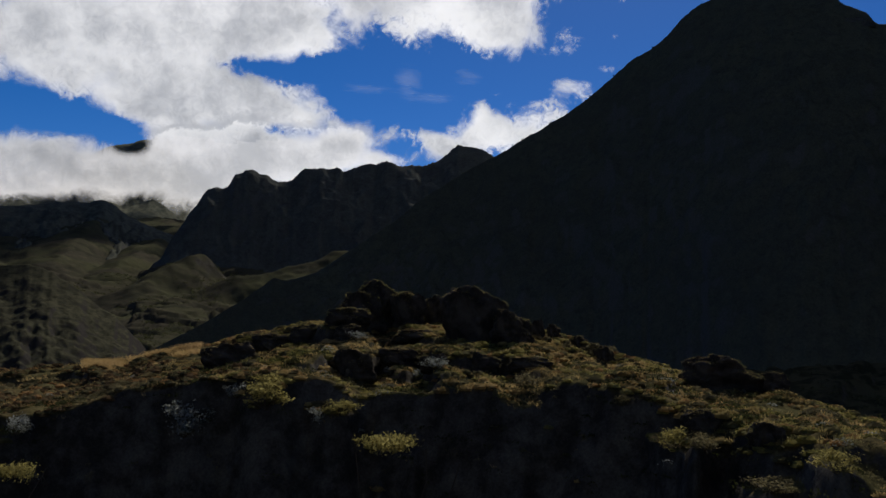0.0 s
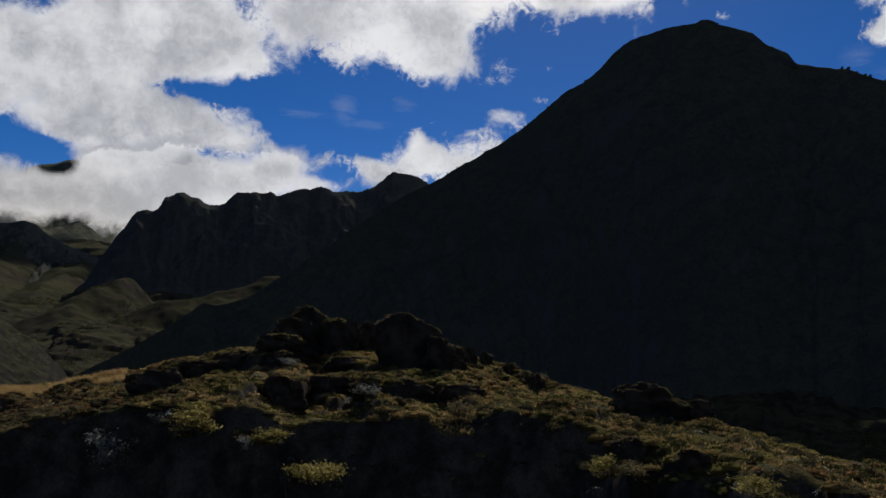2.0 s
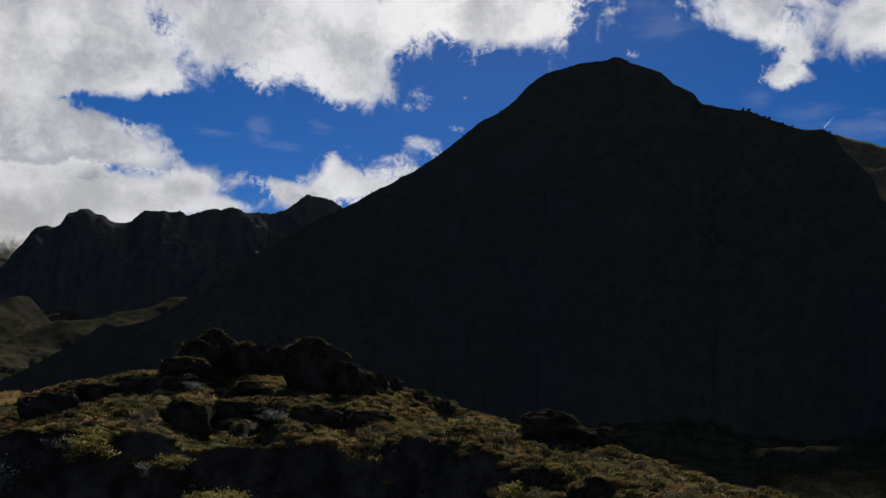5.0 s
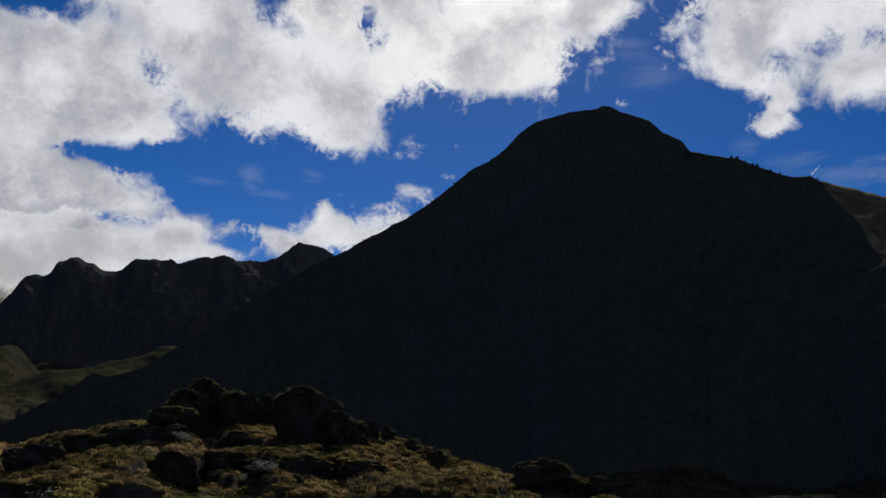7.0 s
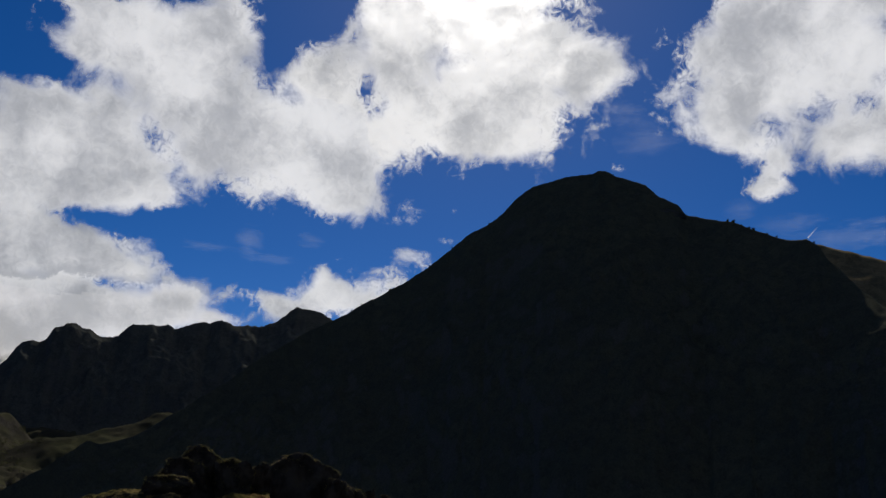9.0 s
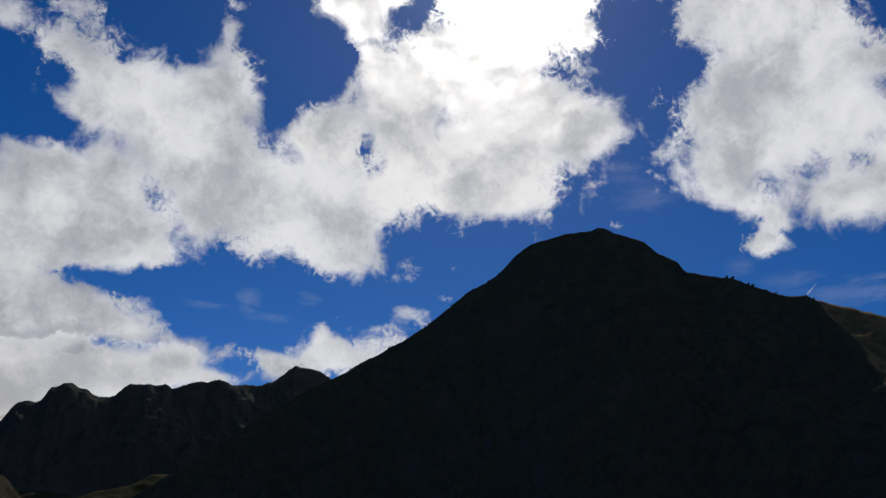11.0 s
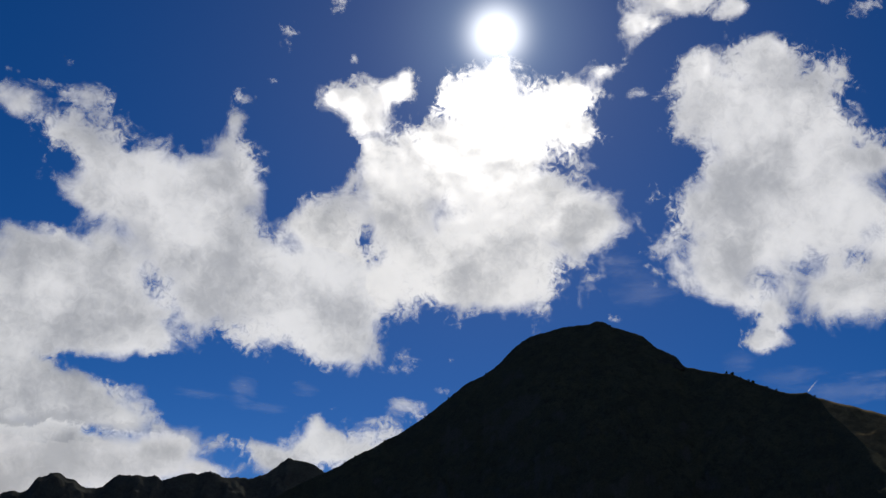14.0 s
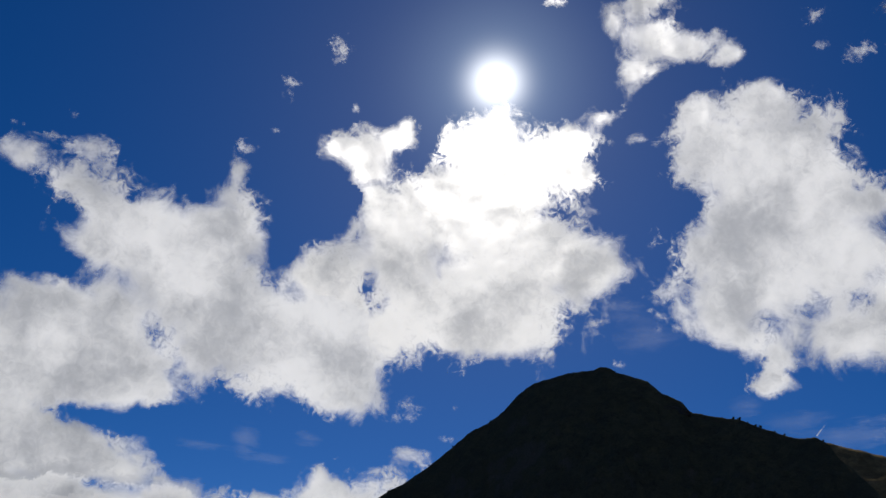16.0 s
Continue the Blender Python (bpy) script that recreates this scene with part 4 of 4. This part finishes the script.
overgrown = []
for i, (a, e, w, h) in enumerate(ROCKS):
    if i == 0:
        boulder(a, e, w, h, 5, "tall dark domed rock with a pale rim on the knoll's crest")
    elif 2 < i < 7:
        overgrown.append(boulder(a, e, w, h, i, "dark rock outcrop overgrown with shrubs on the knoll's crest", 0.6))
    elif h > 1.7:
        boulder(a, e, w, h, i, "tall dark rock outcrop on the crest of the knoll")
    else:
        boulder(a, e, w, h, i, "dark weathered boulder half buried in the grassy slope", 1.0, 0.7)


def leaf_material(name, dark, light, glow, green=(0.055, 0.062, 0.016)):
    """Leaves and blades: part of the light comes through them."""
    n = Nodes(name)
    g = n.t.nodes.new("ShaderNodeNewGeometry")
    patch, drift, tuft = n.noise(0.35, 4, 0.6), n.noise(0.11, 4, 0.6, 0.5), n.noise(1.7, 3, 0.55)
    shade = n.math("ADD", n.math("MULTIPLY", g.outputs["Random Per Island"], 0.4), n.span(tuft, 0.36, 0.62, 0.0, 0.6))
    c = n.ramp(shade, (0.0, dark), (0.5, tuple((a + b) / 2 for a, b in zip(dark, light))), (1.0, light))
    c = n.mix(n.span(drift, 0.46, 0.60, 0.0, 0.75), c, n.mix(0.5, green, c, "MIX"))
    c = n.mix(n.span(patch, 0.46, 0.66, 0.0, 0.7), c, tuple(0.7 * v for v in dark))
    d, t, m = n.add("BsdfDiffuse"), n.add("BsdfTranslucent"), n.add("MixShader", Fac=glow)
    n.link(c, d.inputs[0])
    n.link(c, t.inputs[0])
    n.link(d.outputs[0], m.inputs[1])
    n.link(t.outputs[0], m.inputs[2])
    n.link(m.outputs[0], n.out.inputs["Surface"])
    return n.mat


straw_mat = leaf_material("dry grass", (0.200, 0.136, 0.056), (0.460, 0.330, 0.145), 0.5, (0.085, 0.100, 0.024))
heath_mat = leaf_material("heath leaves", (0.062, 0.056, 0.032), (0.180, 0.150, 0.080), 0.5)
# straw of the crest strip, with its back-lit glow put into a brighter colour
backlit_straw_mat = leaf_material("tall dry grass", (0.24, 0.155, 0.07), (0.46, 0.32, 0.15), 0.6, (0.30, 0.22, 0.08))
rust_mat = leaf_material("rust heath leaves", (0.19, 0.110, 0.048), (0.42, 0.255, 0.110), 0.5, (0.12, 0.07, 0.03))
# brown heath, with the west side's weaker light put into a darker tone
dim_brown_leaf_mat = leaf_material("dim brown heath leaves", (0.070, 0.046, 0.027), (0.170, 0.115, 0.062), 0.45)
olive_mat = leaf_material("yellow-green leaves", (0.150, 0.132, 0.046), (0.360, 0.300, 0.105), 0.5)
grey_mat = leaf_material("grey-green leaves", (0.13, 0.135, 0.115), (0.38, 0.39, 0.35), 0.4)
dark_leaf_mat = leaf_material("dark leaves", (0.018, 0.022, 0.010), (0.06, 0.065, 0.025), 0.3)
valley_leaf_mat = leaf_material("valley bush leaves", (0.035, 0.038, 0.020), (0.095, 0.095, 0.048), 0.35)
bark = Nodes("bark")
bark_mat = bark.finish(bark.mix(bark.noise(9, 5), (0.03, 0.022, 0.015), (0.09, 0.07, 0.05)), 0.9)


def scatter(name, bases, ups, sides, material, body=None, faces=None):
    """Many four-cornered leaves or blades in one mesh object: base, the way up, and half the width; and the bodies that they grow on."""
    tip, mid = bases + ups, bases + ups * 0.45
    co = np.stack([bases - sides * 0.15, mid + sides, tip, mid - sides], 1).reshape(-1, 3)
    quads = np.arange(4 * len(bases)).reshape(-1, 4)
    if body is not None:
        co, quads = np.concatenate([co, body]), np.concatenate([quads, faces + len(co)])
    ob = sheet(name, co, quads, material)
    ob.data.polygons.foreach_set("use_smooth", np.zeros(len(quads), bool))
    return ob


def knoll_spots(count, seed, az0=-32, az1=44, r0=24, r1=70, level=0.0):
    """Random places on the knoll, none on its steep parts; without a stretch of its own, on the slope above the face."""
    above = r0 == 24
    g = np.random.RandomState(seed)
    az = g.uniform(az0, az1, count * 4)
    r = np.sqrt(g.uniform(r0 ** 2, r1 ** 2, count * 4))
    x, y = np.sin(np.radians(az)) * r, np.cos(np.radians(az)) * r
    z = ground_height(x, y)
    slope = np.hypot(ground_height(x + 0.3, y) - z, ground_height(x, y + 0.3) - z) / 0.3
    ok = slope < level
    if above:
        ok &= (r > np.interp(az, *EDGE_R) - 2.5) & (r < np.interp(az, *CREST_R) + 1.5)
    return x[ok][:count], y[ok][:count], z[ok][:count]


def tufts(count, seed, blades, height, spread, level, patch, lo, *where):
    """Grass: blades that lean out from many small tufts, in patches."""
    x, y, z = knoll_spots(count, seed, *where, level=level)
    ok = fbm(x, y, patch, 3, seed) > lo
    x, y, z = x[ok], y[ok], z[ok]
    g = np.random.RandomState(seed + 1)
    n = len(x) * blades
    bx, by, bz = (np.repeat(v, blades) for v in (x, y, z))
    a, lean, h = g.uniform(0, 2 * np.pi, n), g.uniform(0.1, 0.8, n), height * g.uniform(0.5, 1.3, n)
    base = np.stack([bx + np.cos(a) * spread * g.rand(n), by + np.sin(a) * spread * g.rand(n), bz - 0.03], 1)
    up = np.stack([np.cos(a) * lean * h, np.sin(a) * lean * h, h], 1)
    b = g.uniform(0, np.pi, n)
    side = np.stack([np.cos(b), np.sin(b), np.zeros(n)], 1) * (0.008 + 0.008 * g.rand(n))[:, None]
    return base, up, side


def cushions(count, seed, leaves, size, level, patch, lo, *where, leaf=0.05, solid=True):
    """Low rounded dwarf shrubs: a dense lumpy body and loose leaves over it."""
    x, y, z = knoll_spots(count, seed, *where, level=level)
    ok = fbm(x, y, patch, 3, seed) > lo
    x, y, z = x[ok], y[ok], z[ok]
    g = np.random.RandomState(seed + 1)
    wide = size * g.uniform(0.45, 1.55, len(x))
    tall = wide * g.uniform(0.35, 0.62, len(x))
    # bodies: rings that close towards the top
    turn, rise = np.linspace(0, 2 * np.pi, 9)[:-1], np.radians((-12, 25, 58, 84))
    T, P = np.meshgrid(turn, rise)
    unit = np.stack([np.cos(T) * np.cos(P), np.sin(T) * np.cos(P), np.sin(P)], -1).reshape(-1, 3)
    body = unit[None] * np.stack([wide, wide, tall], 1)[:, None] * g.uniform(0.78, 1.12, (len(x), len(unit), 1))
    body = (body + np.stack([x, y, z], 1)[:, None]).reshape(-1, 3)
    k = np.arange(8)
    ring = np.stack([k, (k + 1) % 8, (k + 1) % 8 + 8, k + 8], 1)
    one = np.concatenate([ring, ring + 8, ring + 16, np.array([(24, 25, 26, 27), (24, 27, 28, 31), (28, 29, 30, 31)])])
    faces = (one[None] + (np.arange(len(x)) * len(unit))[:, None, None]).reshape(-1, 4)
    # leaves
    n = len(x) * leaves
    bx, by, bz, w, h = (np.repeat(v, leaves) for v in (x, y, z, wide, tall))
    a, q = g.uniform(0, 2 * np.pi, n), np.sqrt(g.rand(n))
    out = np.stack([np.cos(a) * q, np.sin(a) * q, np.sqrt(1 - q * q * 0.95)], 1)
    base = np.stack([bx, by, bz], 1) + out * np.stack([w, w, h], 1) * g.uniform(0.85, 1.05, n)[:, None]
    up = (out * 0.8 + g.normal(0, 0.5, (n, 3))) * leaf
    return (base, up, g.normal(0, 0.34, (n, 3)) * leaf) + ((body, faces) if solid else ())


for name, data, mat, label in (
        ("dry_grass", tufts(9000, 201, 10, 0.20, 0.12, 1.1, 7, 0.10, -15, 44), straw_mat, "patches of dry ochre grass on the knoll"),
        ("crest_grass", tufts(6000, 231, 10, 0.18, 0.10, 1.3, 5, 0.06), straw_mat, "tufts of dry straw grass along the ledges"),
        ("tall_grass", tufts(2600, 281, 12, 0.40, 0.14, 1.2, 5, -0.02, -19.5, -12.8, 60, 68.5), backlit_straw_mat, "strip of tall dry grass along the crest, its back-lit glow put into the colour"),
        ("heath_scrub", cushions(4300, 211, 26, 0.26, 1.3, 4, -0.06), heath_mat, "dense low olive heath scrub covering the knoll"),
        ("ochre_cushions", cushions(3400, 215, 26, 0.25, 1.2, 5, 0.0, -12, 44), straw_mat, "low ochre cushion plants covering the sunny slope"),
        ("rust_heath", cushions(1300, 271, 26, 0.23, 1.2, 6, 0.06), rust_mat, "patches of rust-brown heath on the knoll"),
        ("brown_heath", cushions(2600, 217, 26, 0.22, 1.2, 5, -0.2, -32, -8), dim_brown_leaf_mat, "low brown heath on the knoll's far shoulder, toned down where it is less lit"),
        ("moss_cushions", cushions(3500, 221, 26, 0.25, 1.3, 7, -0.04, -12, 44), olive_mat, "yellow-green cushion plants among the rocks"),
        ("face_heath", cushions(3000, 291, 26, 0.26, 2.2, 4, 0.0, -32, 44, 25, 47, solid=False), heath_mat, "low heath hanging over the lip of the rock face"),
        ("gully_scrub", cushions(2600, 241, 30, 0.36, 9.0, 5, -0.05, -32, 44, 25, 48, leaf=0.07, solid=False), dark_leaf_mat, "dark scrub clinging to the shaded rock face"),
        ("grey_cushions", cushions(300, 261, 60, 0.34, 9.0, 4, 0.1, -32, 44, 25, 55, leaf=0.05, solid=False), grey_mat, "pale grey cushion plants on the shaded rock face")):
    tagged(scatter(name, *data[:3], mat, *data[3:]), label, "scrub", kind="stuff")


def rock_cover(rocks, seed, per_area, size, level=0.55, above=0.6, lo=-0.05):
    """Moss and dwarf heath on the upper sides of the rocks."""
    g = np.random.RandomState(seed)
    bases, outs = [], []
    for ob in rocks:
        m = np.array(ob.matrix_world)
        co = np.empty(len(ob.data.vertices) * 3, np.float32)
        no = np.empty(len(ob.data.vertices) * 3, np.float32)
        ob.data.vertices.foreach_get("co", co)
        ob.data.vertex_normals.foreach_get("vector", no)
        co, no = co.reshape(-1, 3) @ m[:3, :3].T + m[:3, 3], no.reshape(-1, 3) @ np.linalg.inv(m[:3, :3])
        no = no / np.linalg.norm(no, axis=1)[:, None]
        n = int(per_area * ob.scale.x * ob.scale.y)
        ok = np.nonzero((no[:, 2] > level) & (co[:, 2] > np.quantile(co[:, 2], above)) & (fbm(co[:, 0] + co[:, 2], co[:, 1] - co[:, 2], 1.2, 3, seed) > lo))[0]
        if len(ok):
            k = g.choice(ok, n)
            bases.append(co[k] + g.normal(0, 0.07, (n, 3)) * (1, 1, 0.3))
            outs.append(no[k])
    base, out = np.concatenate(bases), np.concatenate(outs)
    return base, (out * 0.8 + g.normal(0, 0.5, base.shape)) * size, g.normal(0, 0.35, base.shape) * size


every_rock = [o for o in scene.objects if o.name.split(".")[0] == "boulder"]
tagged(scatter("rock_moss", *rock_cover(every_rock, 251, 40, 0.03), straw_mat), "pale dry moss along the top rims of the rocks", "moss", kind="stuff")
tagged(scatter("rock_heath", *rock_cover(every_rock, 261, 150, 0.045, 0.2, 0.45, 0.04), heath_mat), "olive heath growing over the shoulders of the rocks", "moss", kind="stuff")
tagged(scatter("outcrop_scrub", *rock_cover(overgrown, 255, 420, 0.055, -0.1, 0.35, 0.05), heath_mat), "dark olive scrub hanging on the crest outcrop", "scrub", kind="stuff")
tagged(scatter("outcrop_leaves", *rock_cover(overgrown, 258, 60, 0.06, 0.1, 0.5, 0.15), olive_mat), "yellow-green leaf clumps on the crest outcrop", "scrub", kind="stuff")


def shrub(name, seed, leaf_mat, label, leaves=1100, leaf=0.05, crown=(0.5, 0.5, 0.42), lift=0.42, category="shrub", group=""):
    """A bush one metre wide: bent stems and clumps of leaves with gaps between."""
    g = np.random.RandomState(seed)
    top = new(name)
    bm = bmesh.new()
    tips = []
    for s in range(7):
        a = s * 0.9 + g.uniform(0, 0.5)
        p = Vector((0, 0, -0.05))
        way = Vector((math.cos(a) * 0.7, math.sin(a) * 0.7, 1)).normalized()
        rad = 0.028
        ring = None
        for k in range(5):
            ring2 = [bm.verts.new(p + Vector((math.cos(t) * rad, math.sin(t) * rad, 0))) for t in (0, 1.57, 3.14, 4.71)]
            if ring:
                for i in range(4):
                    bm.faces.new((ring[i], ring[(i + 1) % 4], ring2[(i + 1) % 4], ring2[i]))
            ring, rad = ring2, rad * 0.75
            way = (way + Vector(g.normal(0, 0.2, 3))).normalized()
            p = p + way * 0.14 * max(1.0, lift / 0.5)
        tips.append(p)
    stems = part("stem", bm, bark_mat, top)
    centres = np.array([[*g.normal(0, 1, 3)] for _ in range(16)])
    centres = centres / np.linalg.norm(centres, axis=1)[:, None] * g.uniform(0.45, 0.9, (16, 1)) * np.array(crown) + np.array((0, 0, lift))
    pick = g.randint(0, 16, leaves)
    base = centres[pick] + g.normal(0, 0.085, (leaves, 3)) * np.array((1, 1, min(1.0, crown[2] / 0.14)))
    base[:, 2] = np.maximum(base[:, 2], 0.02)
    up = (g.normal(0, 0.6, (leaves, 3)) + np.array((0, 0, 0.5))) * leaf
    side = g.normal(0, 0.4, (leaves, 3)) * leaf
    crown_ob = scatter("foliage", base, up, side, leaf_mat)
    crown_ob.parent = top
    return tagged(top, label, category, group)


patterns = [shrub("shrub", 301, olive_mat, "rounded yellow-green shrub on the shaded rock face", group="shrubs on the knoll"),
            shrub("shrub", 302, grey_mat, "grey-leaved shrub with bare stems on the dark slope", 800, group="shrubs on the knoll"),
            shrub("shrub", 303, heath_mat, "low olive shrub growing between rocks", group="shrubs on the knoll")]


def tall_shrub(az, el, wide, high, seed):
    """A shrub that stands on the ground before the rock face, its crown at that bearing and elevation."""
    r = on_ground(az, el)[1] - 3.4
    x, y, z = heading(az, el + 0.6 * high, r)
    low = float(ground_height(np.array([x]), np.array([y]))[0])
    w = 2 * r * math.tan(radians(wide / 2))
    ob = shrub("shrub", seed, olive_mat, "tall yellow-green shrub standing before the shaded rock face", 1500, 0.036, (0.48, 0.48, 0.085), (z - low) / w, group="shrubs on the knoll")
    ob.matrix_world = Matrix.Translation((x, y, low)) @ Matrix.Scale(w, 4)


def set_shrub(ob, az, el, wide, high):
    place, r = on_ground(az, el)
    w, h = 2 * r * math.tan(radians(wide / 2)), max(0.35, r * math.tan(radians(high)))
    ob.matrix_world = Matrix.Translation(place) @ Matrix.Rotation(az * 3.1, 4, "Z") @ Matrix.Diagonal((w, w, h * 1.1, 1))


used = set()
for i, (a, e, w, h) in enumerate(SHRUBS):
    if i in (0, 2):
        tall_shrub(a, e, w, h, 305 + i)
        continue
    k = (0, 1, 0, 1, 0, 0, 2, 0, 2, 0, 2, 2, 0, 1, 2, 1, 1, 1, 1, 1, 2, 2, 0, 0, 1)[i]
    ob = patterns[k] if k not in used else copy_thing(patterns[k], Matrix())
    used.add(k)
    set_shrub(ob, a, e, w, h)

# small trees on the mountain's skyline
tree = shrub("tree", 311, dark_leaf_mat, "small dark tree standing on the mountain's skyline", 420, 0.11, (0.50, 0.50, 0.34), 0.34, "tree", "trees on the skyline")
for i, (a, e, w, h) in enumerate(CREST_TREES):
    ob = tree if i == 0 else copy_thing(tree, Matrix())
    r = float(profile(MAIN_DIST, np.array([a]))[0]) - 1.5
    x, y, z = heading(a, float(profile(CREST_MAIN, np.array([a]), 0.12)[0]), r)
    size = 0.6 * r * math.tan(radians(w))
    ob.matrix_world = Matrix.Translation((x, y, z - 0.25 * size)) @ Matrix.Rotation(i * 1.7, 4, "Z") @ Matrix.Diagonal((size, size, r * math.tan(radians(h)) * 0.85, 1))


def valley_scrub(count, seed, az0, az1, r0, r1, size, leaves, lo=0.0):
    """Dark bushes dotted over the valley floor, in drifts."""
    g = np.random.RandomState(seed)
    az, r = g.uniform(az0, az1, count), np.exp(g.uniform(math.log(r0), math.log(r1), count))
    x, y = np.sin(np.radians(az)) * r, np.cos(np.radians(az)) * r
    ok = fbm(x, y, 110, 5, seed, 0.6) > lo
    x, y, r = x[ok], y[ok], r[ok]
    z = ground_height(x, y)
    s = size * g.uniform(0.5, 1.4, len(x))
    n = len(x) * leaves
    bx, by, bz, s = (np.repeat(v, leaves) for v in (x, y, z, s))
    a, q = g.uniform(0, 2 * np.pi, n), np.sqrt(g.rand(n))
    out = np.stack([np.cos(a) * q * 1.3, np.sin(a) * q * 1.3, np.sqrt(1 - q * q * 0.95) * 0.7], 1)
    base = np.stack([bx, by, bz], 1) + out * s[:, None]
    return base, (out * 0.5 + g.normal(0, 0.5, (n, 3))) * s[:, None] * 0.5, g.normal(0, 0.25, (n, 3)) * s[:, None]


tagged(scatter("valley_scrub", *valley_scrub(9000, 401, -28, 0, 850, 1500, 2.2, 10, 0.12), valley_leaf_mat), "dark bushes dotted over the pale valley floor", "scrub", kind="stuff")
tagged(scatter("bank_scrub", *valley_scrub(11000, 411, 12, 46, 85, 330, 0.9, 9, -0.35), valley_leaf_mat), "dark scrub on the low bank under the mountain", "scrub", kind="stuff")


# bare crags on the mountains
crag_mat = slope_material("bare crag", 0.05, (0.06, 0.056, 0.045), (0.030, 0.029, 0.026), (0.085, 0.080, 0.074), 0.7)
crag_shapes = []
for seed in range(3):
    ob = part("crag", rock_mesh(seed + 1, 4), crag_mat)
    crag_shapes.append(ob.data)
    bpy.data.objects.remove(ob)


def crags(owner, places, dist, inset):
    for i, (a, e, w, h) in enumerate(places):
        r = float(profile(dist, np.array([a]))[0]) - inset
        x, y, z = heading(a, e, r)
        ob = new("crag", crag_shapes[i % 3])
        wide, high = r * math.tan(radians(w)), r * math.tan(radians(h))
        ob.matrix_world = Matrix.Translation((x, y, z - 1.0 * high)) @ Matrix.Rotation(radians(-a), 4, "Z") @ Matrix.Diagonal((wide, high * 2.0, high, 1))
        ob.parent = owner


crags(main_mountain, CRAGS_MAIN, MAIN_DIST, 12)

# a short vapour trail low in the sky
trail = cloud("vapour_trail", [(36.60 + 0.07 * i, 16.98 + 0.07 * i, 0.045, 0.045, 0.80 - 0.03 * i) for i in range(9)], 4300, scrap_mat, "short thin white vapour trail above the slope", 90, 0.02, 5)
trail["category"] = "vapour trail"
